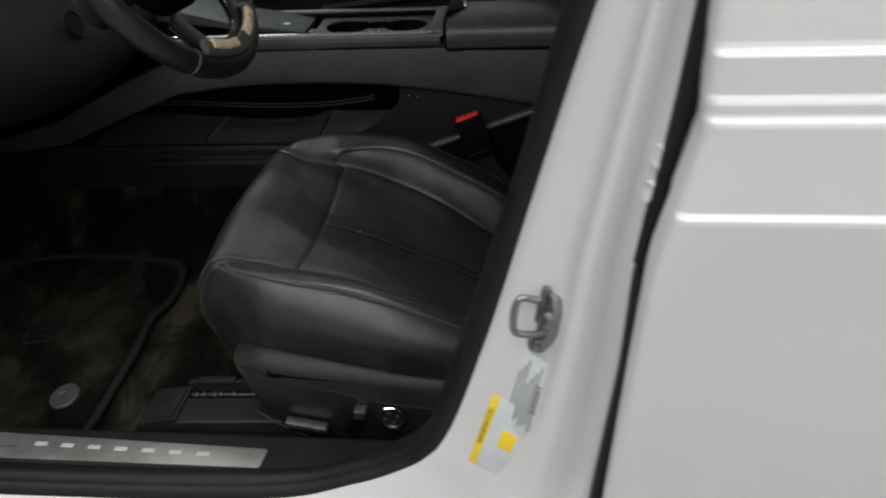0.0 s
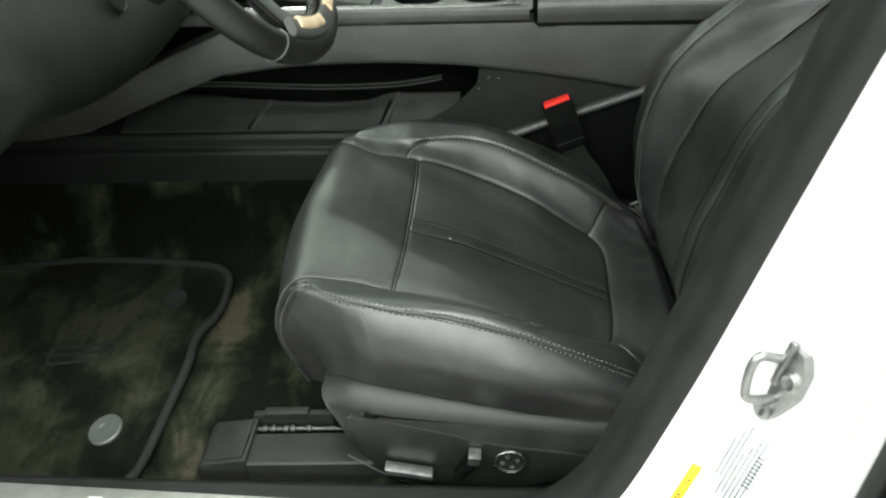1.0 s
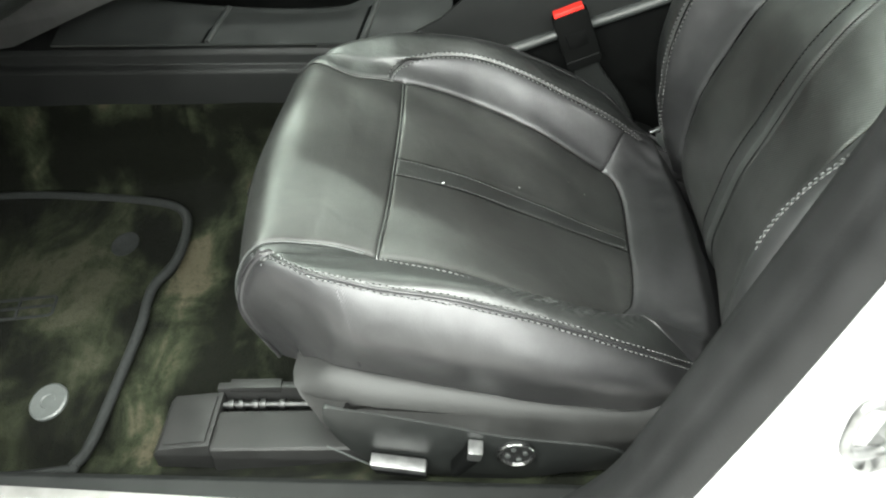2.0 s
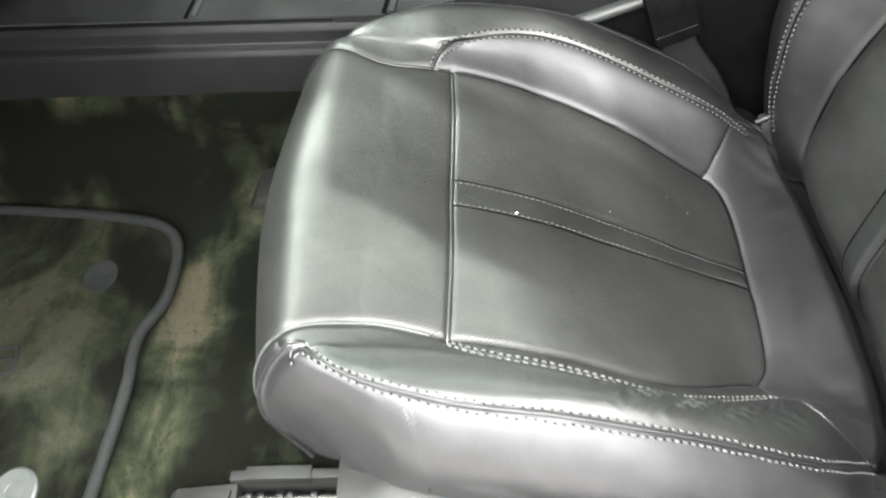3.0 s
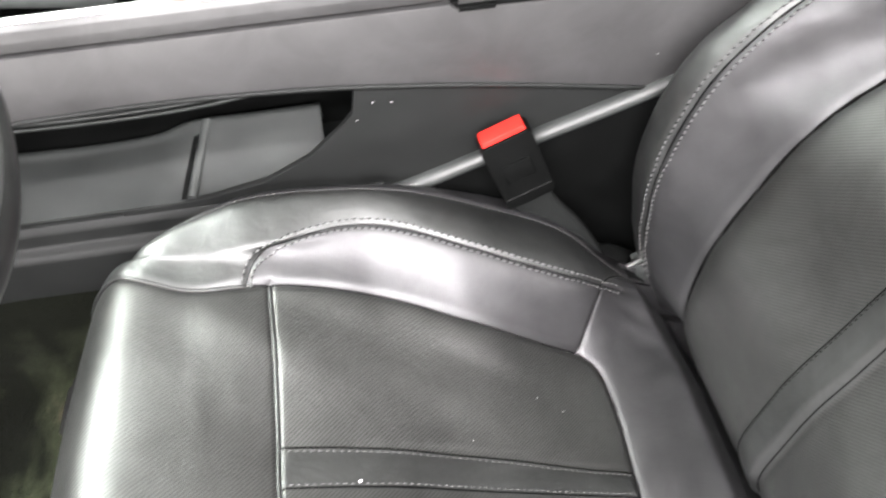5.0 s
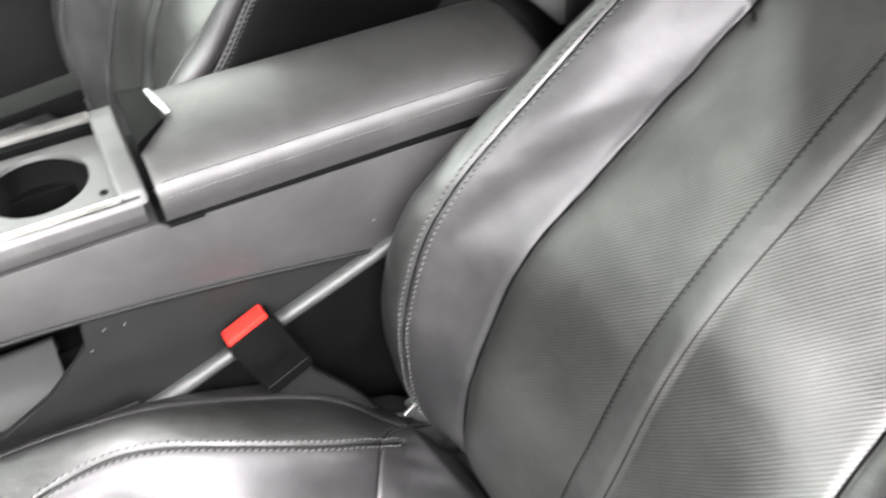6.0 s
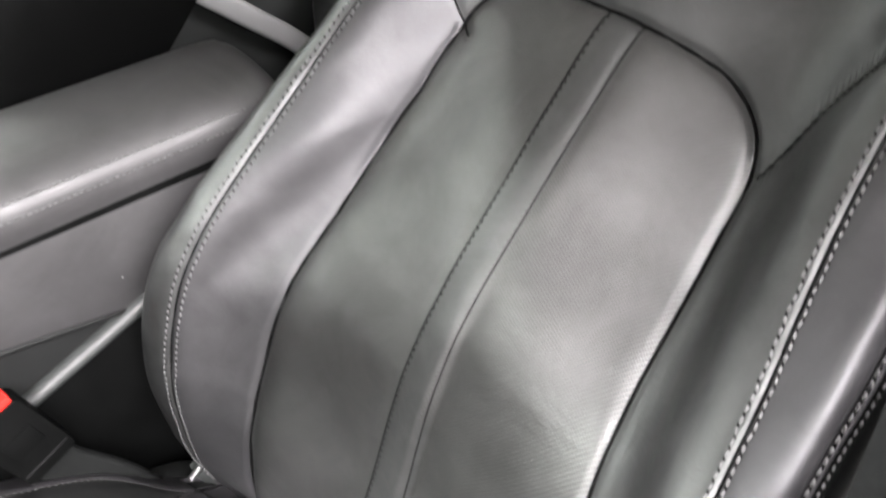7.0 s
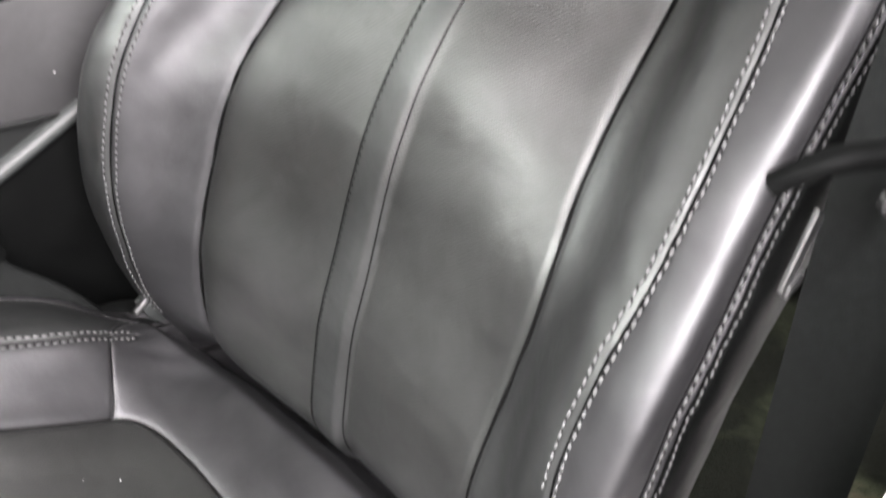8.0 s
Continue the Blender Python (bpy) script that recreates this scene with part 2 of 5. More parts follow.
def rbox(x0, x1, y0, y1, z0, z1, bevel=0.003, m=None, segments=2):
    """A box with rounded edges."""
    bm = bmesh.new()
    bmesh.ops.create_cube(bm, size=1)
    for v in bm.verts:
        v.co = Vector(((x0 + x1) / 2 + v.co.x * (x1 - x0), (y0 + y1) / 2 + v.co.y * (y1 - y0), (z0 + z1) / 2 + v.co.z * (z1 - z0)))
    if bevel:
        bmesh.ops.bevel(bm, geom=bm.edges[:], offset=bevel, segments=segments, affect="EDGES", profile=0.6)
    if m is not None:
        bmesh.ops.transform(bm, matrix=m, verts=bm.verts)
    return sharpen(bm)


def merge(*bms):
    """Several bmeshes as one."""
    out = bmesh.new()
    for bm in bms:
        mesh = bpy.data.meshes.new("tmp")
        bm.to_mesh(mesh)
        bm.free()
        out.from_mesh(mesh)
        bpy.data.meshes.remove(mesh)
    return out


def prism(points, axis, a, b, bevel=0.0, segments=2):
    """A polygon drawn in the plane across an axis and drawn out from a to b along it."""
    bm = bmesh.new()
    place = {"x": lambda p, d: (d, p[0], p[1]), "y": lambda p, d: (p[0], d, p[1]), "z": lambda p, d: (p[0], p[1], d)}[axis]
    face = bm.faces.new([bm.verts.new(place(p, a)) for p in points])
    made = bmesh.ops.extrude_face_region(bm, geom=[face])
    shift = Vector(place((0, 0), b)) - Vector(place((0, 0), a))
    bmesh.ops.translate(bm, vec=shift, verts=[g for g in made["geom"] if isinstance(g, bmesh.types.BMVert)])
    bmesh.ops.recalc_face_normals(bm, faces=bm.faces)
    if bevel:
        bmesh.ops.bevel(bm, geom=bm.edges[:], offset=bevel, segments=segments, affect="EDGES", profile=0.6, clamp_overlap=True)
    return sharpen(bm)


def smooth_path(points, count):
    """Catmull-Rom through the points."""
    p = np.array(points, float)
    t = np.linspace(0, len(p) - 1, count)
    i = np.clip(t.astype(int), 0, len(p) - 2)
    f = (t - i)[:, None]
    ext = np.vstack([2 * p[0] - p[1], p, 2 * p[-1] - p[-2]])
    a, b, c, d = ext[i], ext[i + 1], ext[i + 2], ext[i + 3]
    return 0.5 * (2 * b + (c - a) * f + (2 * a - 5 * b + 4 * c - d) * f**2 + (3 * b - a - 3 * c + d) * f**3)


def sweep(path, section, up=(0, 0, 1), closed=False, caps=True, scale=None):
    """Draws a closed 2D section (side, up) along a path."""
    path = np.array(path, float)
    n = len(path)
    bm = bmesh.new()
    rings = []
    for i in range(n):
        if closed:
            d = path[(i + 1) % n] - path[i - 1]
        else:
            d = path[min(i + 1, n - 1)] - path[max(i - 1, 0)]
        d = Vector(d).normalized()
        side = d.cross(Vector(up)).normalized()
        top = side.cross(d).normalized()
        k = 1.0 if scale is None else scale[i]
        rings.append([bm.verts.new(Vector(path[i]) + side * (s * k) + top * (u * k)) for s, u in section])
    m = len(section)
    for i in range(n if closed else n - 1):
        r, q = rings[i], rings[(i + 1) % n]
        for j in range(m):
            bm.faces.new((r[j], r[(j + 1) % m], q[(j + 1) % m], q[j]))
    if caps and not closed:
        bm.faces.new(rings[0][::-1])
        bm.faces.new(rings[-1])
    bmesh.ops.recalc_face_normals(bm, faces=bm.faces)
    return sharpen(bm, 50)


def ring(radius, count=10, flat=1.0):
    return [(radius * math.cos(2 * math.pi * k / count), radius * flat * math.sin(2 * math.pi * k / count)) for k in range(count)]


def rounded_rect(w, h, r, seg=4):
    out = []
    for cx, cy, a0 in ((w / 2 - r, h / 2 - r, 0), (-w / 2 + r, h / 2 - r, 90), (-w / 2 + r, -h / 2 + r, 180), (w / 2 - r, -h / 2 + r, 270)):
        for k in range(seg + 1):
            a = radians(a0 + 90 * k / seg)
            out.append((cx + r * math.cos(a), cy + r * math.sin(a)))
    return out


def lathe(profile, m, count=28):
    """Turns (radius, height) pairs round z and lays the result by the matrix m."""
    bm = bmesh.new()
    rings = [[bm.verts.new((r * math.cos(2 * math.pi * k / count), r * math.sin(2 * math.pi * k / count), z)) for k in range(count)] for r, z in profile]
    for r, q in zip(rings, rings[1:]):
        for k in range(count):
            bm.faces.new((r[k], r[(k + 1) % count], q[(k + 1) % count], q[k]))
    bm.faces.new(rings[0][::-1])
    bm.faces.new(rings[-1])
    bmesh.ops.recalc_face_normals(bm, faces=bm.faces)
    bmesh.ops.transform(bm, matrix=m, verts=bm.verts)
    return sharpen(bm)


def loft(rows, closed_v=False, flip=False):
    """A sheet through rows of equally many points."""
    rows = np.array(rows, float)
    n, m = rows.shape[:2]
    verts = rows.reshape(-1, 3)
    faces = []
    for i in range(n - 1):
        for j in range(m if closed_v else m - 1):
            a, b, c, d = i * m + j, i * m + (j + 1) % m, (i + 1) * m + (j + 1) % m, (i + 1) * m + j
            faces.append((a, d, c, b) if flip else (a, b, c, d))
    mesh = bpy.data.meshes.new("loft")
    mesh.from_pydata(verts.tolist(), [], faces)
    mesh.update()
    return mesh


def thick(mesh_rows, depth, flip=False):
    """A sheet with an even thickness, as a closed bmesh."""
    mesh = loft(mesh_rows, flip=flip)
    bm = bmesh.new()
    bm.from_mesh(mesh)
    bpy.data.meshes.remove(mesh)
    bmesh.ops.recalc_face_normals(bm, faces=bm.faces)
    bmesh.ops.solidify(bm, geom=bm.faces[:], thickness=depth)
    return sharpen(bm, 50)

# ---------------- upholstered shells ----------------


class Shell:
    """A padded surface through guide curves, cut into panels by sunken seams."""

    def __init__(self, curves, per_u, per_v):
        guides = [smooth_path(c, (len(c) - 1) * per_u + 1) for c in curves]
        grid = np.array(guides)                       # curve, u, xyz
        self.nu = grid.shape[1]
        self.P = np.stack([smooth_path(grid[:, i], (len(curves) - 1) * per_v + 1) for i in range(self.nu)])
        self.nv = self.P.shape[1]
        self.per_u, self.per_v = per_u, per_v
        self.u = np.arange(self.nu) / per_u
        self.v = np.arange(self.nv) / per_v
        self.base = self.P.copy()
        self.N = self.normals(self.P)

    def normals(self, p):
        n = np.cross(np.gradient(p, axis=0), np.gradient(p, axis=1))
        return n / np.maximum(np.linalg.norm(n, axis=2, keepdims=True), 1e-12)

    def outward(self, towards):
        if (self.N * (np.array(towards) - self.P)).sum() < 0:
            self.N = -self.N
            self.flip = True
        else:
            self.flip = False

    def relax(self, weight, rounds):
        """Evens out the padding where the weight is 1."""
        w = weight[1:-1, 1:-1, None]
        for _ in range(rounds):
            p = self.P
            mean = (p[:-2, 1:-1] + p[2:, 1:-1] + p[1:-1, :-2] + p[1:-1, 2:]) / 4
            p[1:-1, 1:-1] += w * 0.8 * (mean - p[1:-1, 1:-1])
        self.base = self.P.copy()
        keep = self.N
        self.N = self.normals(self.P)
        if (self.N * keep).sum() < 0:
            self.N = -self.N

    def at(self, u, v, lift=0.0, base=False):
        """The place on the surface at guide coordinates."""
        src = self.base if base else self.P
        a, b = np.clip(np.array(u) * self.per_u, 0, self.nu - 1.001), np.clip(np.array(v) * self.per_v, 0, self.nv - 1.001)
        i, j = a.astype(int), b.astype(int)
        f, g = (a - i)[..., None], (b - j)[..., None]
        mixed = lambda s: (s[i, j] * (1 - f) + s[i + 1, j] * f) * (1 - g) + (s[i, j + 1] * (1 - f) + s[i + 1, j + 1] * f) * g
        return mixed(src) + lift * mixed(self.N)

    def line(self, points, count=160):
        uv = smooth_path(points, count)
        return uv[:, 0], uv[:, 1]

    def distance(self, points, count=220):
        u, v = self.line(points, count)
        c = self.at(u, v, base=True)
        flat = self.base.reshape(-1, 3)
        best, near = np.full(len(flat), 1e9), np.zeros(len(flat), int)
        for k in range(0, len(c), 20):
            d = ((flat[:, None] - c[None, k:k + 20]) ** 2).sum(2)
            j = d.argmin(1)
            m = d[np.arange(len(flat)), j]
            closer = m < best
            best[closer], near[closer] = m[closer], j[closer] + k
        for lo in (np.maximum(near - 1, 0), np.minimum(near, len(c) - 2)):
            p, q = c[lo], c[lo + 1]
            e = q - p
            t = np.clip(((flat - p) * e).sum(1) / np.maximum((e * e).sum(1), 1e-12), 0, 1)
            best = np.minimum(best, ((flat - p - t[:, None] * e) ** 2).sum(1))
        return np.sqrt(best).reshape(self.nu, self.nv)

    def press(self, d, soft, soft_width, sharp, sharp_width):
        """Sinks the padding along a seam: a wide soft dip and a narrow gap."""
        depth = soft * np.exp(-d / soft_width) + sharp * np.exp(-((d / sharp_width) ** 2))
        self.P -= depth[..., None] * self.N

    def lift(self, amount):
        self.P += amount[..., None] * self.N

    def finish(self):
        keep = self.N
        self.N = self.normals(self.P)
        if (self.N * keep).sum() < 0:
            self.N = -self.N

    def panel(self, name, mask, material, parent, label=""):
        """The faces of the mask (one per grid cell) as a mesh of its own, shaded as one with its neighbours."""
        cells = np.argwhere(mask)
        idx = np.arange(self.nu * self.nv).reshape(self.nu, self.nv)
        i, j = cells[:, 0], cells[:, 1]
        quads = np.stack([idx[i, j], idx[i + 1, j], idx[i + 1, j + 1], idx[i, j + 1]], 1)
        if self.flip:
            quads = quads[:, ::-1]
        used, inverse = np.unique(quads, return_inverse=True)
        quads = inverse.reshape(quads.shape)
        mesh = bpy.data.meshes.new(name)
        mesh.from_pydata(self.P.reshape(-1, 3)[used].tolist(), [], quads.tolist())
        step_u = np.linalg.norm(np.diff(self.base, axis=0), axis=2).mean(1)
        step_v = np.linalg.norm(np.diff(self.base, axis=1), axis=2).mean(0)
        su, sv = np.concatenate([[0], np.cumsum(step_u)]), np.concatenate([[0], np.cumsum(step_v)])
        uu, vv = np.meshgrid(su, sv, indexing="ij")
        uv = np.stack([uu.reshape(-1)[used], vv.reshape(-1)[used]], 1)
        layer = mesh.uv_layers.new(name="metres")
        layer.data.foreach_set("uv", uv[quads.reshape(-1)].reshape(-1).astype(np.float32))
        ob = part(name, mesh, material, parent, label)
        mesh.normals_split_custom_set_from_vertices(self.N.reshape(-1, 3)[used].tolist())
        return ob

    def stitches(self, name, points, parent, offset=0.003, length=0.0040, gap=0.0020, radius=0.0009, material=None, label="light grey thread stitching"):
        """A row of single raised stitches beside a seam, at an offset in metres."""
        u, v = self.line(points, 500)
        c = self.at(u, v)
        seg = np.linalg.norm(np.diff(c, axis=0), axis=1)
        run = np.concatenate([[0], np.cumsum(seg)])
        bm = bmesh.new()
        place = 0.002
        while place + length < run[-1]:
            k0, k1 = np.interp([place, place + length], run, np.arange(len(run)))
            ends = []
            for k in (k0, (k0 + k1) / 2, k1):
                uu, vv = np.interp(k, np.arange(len(u)), u), np.interp(k, np.arange(len(v)), v)
                i, j = min(int(uu * self.per_u), self.nu - 2), min(int(vv * self.per_v), self.nv - 2)
                tu, tv = (self.base[i + 1, j] - self.base[i, j]) * self.per_u, (self.base[i, j + 1] - self.base[i, j]) * self.per_v
                kk = min(max(k, 1), len(u) - 2)
                run_dir = np.array([np.interp(kk + 1, np.arange(len(u)), u) - np.interp(kk - 1, np.arange(len(u)), u), np.interp(kk + 1, np.arange(len(v)), v) - np.interp(kk - 1, np.arange(len(v)), v)])
                along3 = run_dir[0] * tu + run_dir[1] * tv
                side3 = np.cross(along3, self.N[i, j])
                side3 = side3 / max(np.linalg.norm(side3), 1e-9) * offset
                duv = np.linalg.lstsq(np.stack([tu, tv], 1), side3, rcond=None)[0]
                p = self.at(np.array([uu + duv[0]]), np.array([vv + duv[1]]))[0]
                i, j = min(int(max(uu + duv[0], 0) * self.per_u), self.nu - 1), min(int(max(vv + duv[1], 0) * self.per_v), self.nv - 1)
                ends.append((p, self.N[i, j]))
            p0, p1 = Vector(ends[0][0]), Vector(ends[2][0])
            along = (p1 - p0).normalized()
            nor = Vector(ends[1][1])
            side = along.cross(nor).normalized()
            rings = []
            for f, k in ((0.0, 0.35), (0.3, 1.0), (0.7, 1.0), (1.0, 0.35)):
                centre = p0.lerp(p1, f) + nor * (radius * (0.1 + k * 0.7))
                rings.append([bm.verts.new(centre + side * (radius * k * math.cos(a)) + nor * (radius * k * math.sin(a))) for a in (0, 1.26, 2.51, 3.77, 5.03)])
            for r, q in zip(rings, rings[1:]):
                for a in range(5):
                    bm.faces.new((r[a], r[(a + 1) % 5], q[(a + 1) % 5], q[a]))
            # the punched hole into which the thread dives before the next stitch
            reach, wide, up = gap * 0.5, radius * 0.70, nor * 0.0003
            middle = p1 + along * (gap * 0.5)
            if radius > 0.0007:
                bm.faces.new([bm.verts.new(middle + along * (reach * a) + side * (wide * b) + up) for a, b in ((-1, -.5), (-.6, -1), (.6, -1), (1, -.5), (1, .5), (.6, 1), (-.6, 1), (-1, .5))]).material_index = 1
            place += length + gap
        bmesh.ops.recalc_face_normals(bm, faces=bm.faces)
        row = part(name, bm, material or thread, parent, label)
        row.data.materials.append(seam_black)
        return tagged(row, kind="stuff")

    def piping(self, name, points, parent, radius, material, lift=0.0, label=""):
        u, v = self.line(points, 220)
        c = self.at(u, v, lift)
        return part(name, sweep(c, ring(radius, 8)), material, parent, label)


def mirrored(curve):
    return [(x, -y, z) for x, y, z in curve]


# ---------------- driver seat: cushion ----------------
driver_seat = thing("driver_seat", "black leather power driver seat, worn, on carpeted car floor", "car seat", at=(0.1, 0, 0.36))

C_MID = [(-0.125, 0, 0.455), (-0.166, 0, 0.53), (-0.132, 0, 0.595), (-0.06, 0, 0.588), (0, 0, 0.567), (0.08, 0, 0.541), (0.16, 0, 0.505), (0.25, 0, 0.463), (0.315, 0, 0.443), (0.41, 0, 0.43)]
C_EDGE = [(-0.118, 0.165, 0.457), (-0.153, 0.172, 0.535), (-0.118, 0.168, 0.604), (-0.06, 0.153, 0.596), (0, 0.157, 0.587), (0.08, 0.149, 0.563), (0.16, 0.126, 0.536), (0.25, 0.117, 0.478), (0.315, 0.12, 0.452), (0.41, 0.12, 0.43)]
C_INNER = [(-.112, .178, .459), (-.143, .184, .54), (-.105, .181, .603), (-.05, .185, .605), (.012, .188, .603), (.085, .198, .592), (.16, .178, .574), (.25, .160, .528), (.312, .165, .478), (.41, .165, .44)]
C_OUTER = [(-0.085, 0.188, 0.46), (-0.115, 0.194, 0.54), (-0.1, 0.196, 0.6), (-0.045, 0.219, 0.613), (0.01, 0.23, 0.612), (0.08, 0.231, 0.603), (0.15, 0.23, 0.579), (0.25, 0.219, 0.53), (0.318, 0.193, 0.474), (0.41, 0.19, 0.44)]
C_BULGE = [(-0.07, 0.192, 0.46), (-0.090, 0.203, 0.520), (-0.062, 0.223, 0.556), (-0.025, 0.248, 0.574), (0.015, 0.257, 0.569), (0.085, 0.263, 0.558), (0.155, 0.265, 0.543), (0.25, 0.255, 0.512), (0.31, 0.225, 0.465), (0.4, 0.21, 0.435)]
C_FOOT = [(-0.067, 0.195, 0.455), (-0.078, 0.208, 0.49), (-0.057, 0.222, 0.506), (-0.03, 0.236, 0.51), (0.02, 0.243, 0.504), (0.09, 0.25, 0.495), (0.16, 0.255, 0.484), (0.25, 0.252, 0.472), (0.3, 0.23, 0.45), (0.38, 0.21, 0.43)]
C_EDGE_ENTRY = [(-0.112, 0.165, 0.457), (-0.143, 0.172, 0.535), (-0.115, 0.168, 0.604), (-0.06, 0.153, 0.596), (0, 0.158, 0.587), (0.08, 0.168, 0.577), (0.16, 0.166, 0.54), (0.25, 0.12, 0.472), (0.315, 0.12, 0.452), (0.41, 0.12, 0.43)]
C_INNER_ENTRY = [C_INNER[0], (-.135, .184, .538)] + C_INNER[2:5] + [(.085, .202, .598), (.16, .200, .572), (.25, .170, .526)] + C_INNER[8:]
cushion_curves = [mirrored(c) for c in (C_FOOT, C_BULGE, C_OUTER, C_INNER_ENTRY, C_EDGE_ENTRY)] + [C_MID] + [C_EDGE, C_INNER, C_OUTER, C_BULGE, C_FOOT]
cu = Shell(cushion_curves, 42, 32)
cu.outward((0.1, 0, 3))

U, V = np.meshgrid(cu.u, cu.v, indexing="ij")
REAR = [(7.0, 4.0), (7.17, 4.2), (7.28, 4.62), (7.30, 5.1), (7.31, 5.5), (7.21, 5.82), (7.0, 6.0)]
free = 1 / (1 + np.exp(-(np.abs(V - 5) - 1.25) * 9))
cu.relax(free * 1 / (1 + np.exp((U - 3.3) * 6)) + (np.abs(V - 5) > 3.15) * (U > 3.3), 70)
EDGE_N, EDGE_F = [(0.6, 4), (2, 4), (3, 4), (4, 4), (5.5, 4), (7.0, 4)], [(0.6, 6), (2, 6), (3, 6), (4, 6), (5.5, 6), (7.0, 6)]
CROSS = [(4.0, 4.0), (4.02, 4.5), (4.0, 5.0), (4.02, 5.5), (4.0, 6.0)]
STRIP_N, STRIP_F = [(4.0, 4.955), (5.5, 4.945), (7.26, 4.91)], [(4.0, 5.14), (5.5, 5.125), (7.26, 5.085)]
INNER_F = [(3.72, 6.02), (3.85, 6.45), (4.1, 6.85), (4.5, 7.0), (5.5, 7.0), (6.5, 7.0), (7.85, 7.15)]
INNER_N = [(3.98, 3.95), (4.3, 3.82), (5, 3.78), (6, 3.74), (6.6, 3.7), (7.1, 3.6)]
OUTER_F = [(1.5, 7.9), (2.2, 8), (3, 8), (5, 8), (7, 8), (8.0, 8)]
OUTER_N = [(1.92, 3.95), (2.06, 3.45), (2.24, 2.82), (2.45, 2.37), (2.8, 2.13), (3.3, 2.05), (4.36, 1.95), (5.24, 1.89), (6.1, 1.9), (6.8, 1.83), (7.55, 1.78), (8.0, 1.75)]
BACK_F, BACK_N = [(7.0, 6.0), (7.45, 7.0), (7.98, 8.0)], [(7.0, 4.0), (7.12, 3.3), (7.32, 2.7), (7.75, 2.1), (8.1, 1.6)]
FOOT_N, FOOT_F = [(0.8, 0.35), (4, 0.3), (8, 0.35)], [(0.8, 9.65), (4, 9.7), (8, 9.65)]

d_cross = cu.distance(CROSS)
d_edge = np.minimum(cu.distance(EDGE_N), cu.distance(EDGE_F))
d_rear = cu.distance(REAR)
d_strip = np.minimum(cu.distance(STRIP_N), cu.distance(STRIP_F))
d_back = np.minimum(cu.distance(BACK_N), cu.distance(BACK_F))
d_inner = np.minimum(cu.distance(INNER_F), cu.distance(INNER_N))
d_outer = np.minimum(cu.distance(OUTER_F), cu.distance(OUTER_N))
fade = np.clip((U - 1.6) / 2.0, 0.12, 1)
cu.P -= (fade * (0.004 * np.exp(-d_edge / 0.012)) + np.clip((U - 0.8) / 1.2, 0.2, 1) * 0.0022 * np.exp(-((d_edge / 0.0026) ** 2)))[..., None] * cu.N
cu.press(d_cross, 0.0022, 0.010, 0.0022, 0.0022)
cu.press(d_rear, 0.0025, 0.012, 0.0012, 0.0026)
cu.press(d_strip, 0.0008, 0.006, 0.0012, 0.0020)
cu.press(d_back, 0.0006, 0.006, 0.0010, 0.0018)
cu.press(d_inner, 0.0012, 0.008, 0.0016, 0.0022)
cu.press(d_outer, 0.0014, 0.005, 0.0014, 0.0018)
yoke_zone = 1 / (1 + np.exp(-(U - np.interp(V, [2, 4, 4.2, 4.62, 5.1, 5.5, 5.82, 6, 8], [8, 7.0, 7.17, 7.28, 7.30, 7.31, 7.21, 7.0, 8])) * 30))
cu.lift(yoke_zone * 0.007 * (1 - np.exp(-d_rear / 0.016)) * np.exp(-((np.maximum(np.abs(V - 5) - 0.7, 0) / 0.45) ** 2)))
# slack and wrinkles in the used leather
rough_u, rough_v = U * 0.08, (V - 5) * 0.055
wave = np.array([[noise.fractal(Vector((a * 9, b * 9, 0.3)), 1.0, 2.0, 4) for a, b in zip(ra, rb)] for ra, rb in zip(rough_u[::3, ::3], rough_v[::3, ::3])])
wave = np.kron(wave, np.ones((3, 3)))[:cu.nu, :cu.nv]
for _ in range(3):
    wave = (wave + np.roll(wave, 1, 0) + np.roll(wave, -1, 0) + np.roll(wave, 1, 1) + np.roll(wave, -1, 1)) / 5
cu.lift(0.0016 * wave)
# the entry bolster is crushed: cross creases between its two seams
crush = np.exp(-(((V - 2.9) / 0.5) ** 2)) * np.exp(-(((U - 6.2) / 0.8) ** 2))
cu.lift(crush * (0.0012 * np.sin(U * 34 + V * 15 + 2.2 * np.sin(V * 7 + U * 3)) * (0.5 + 0.5 * np.sin(U * 13 - V * 5)) + 0.0007 * np.sin(U * 57 - V * 9 + 1.7 * np.sin(U * 9))))
cu.lift(-0.010 * np.exp(-(((V - 3.1) / 0.62) ** 2)) * np.exp(-(((U - 6.75) / 0.55) ** 2)))
# shallow folds of the insert, and a sitting dent
for fu, fv, amp, wu, wv, turn in ((3.9, 5.62, .0024, 1.0, .13, .22), (4.5, 5.78, -.0022, .9, .12, .22), (5.4, 5.48, .0017, .8, .13, .18), (5.9, 5.66, -.0014, .7, .10, .15), (3.2, 5.45, -.0012, .5, .2, .3), (5.1, 4.5, -.0022, .6, .4, 0.)):
    dv = (V - fv) + turn * (U - fu)
    cu.lift(amp * np.exp(-((dv / wv) ** 2) - (((U - fu) / wu) ** 2)))
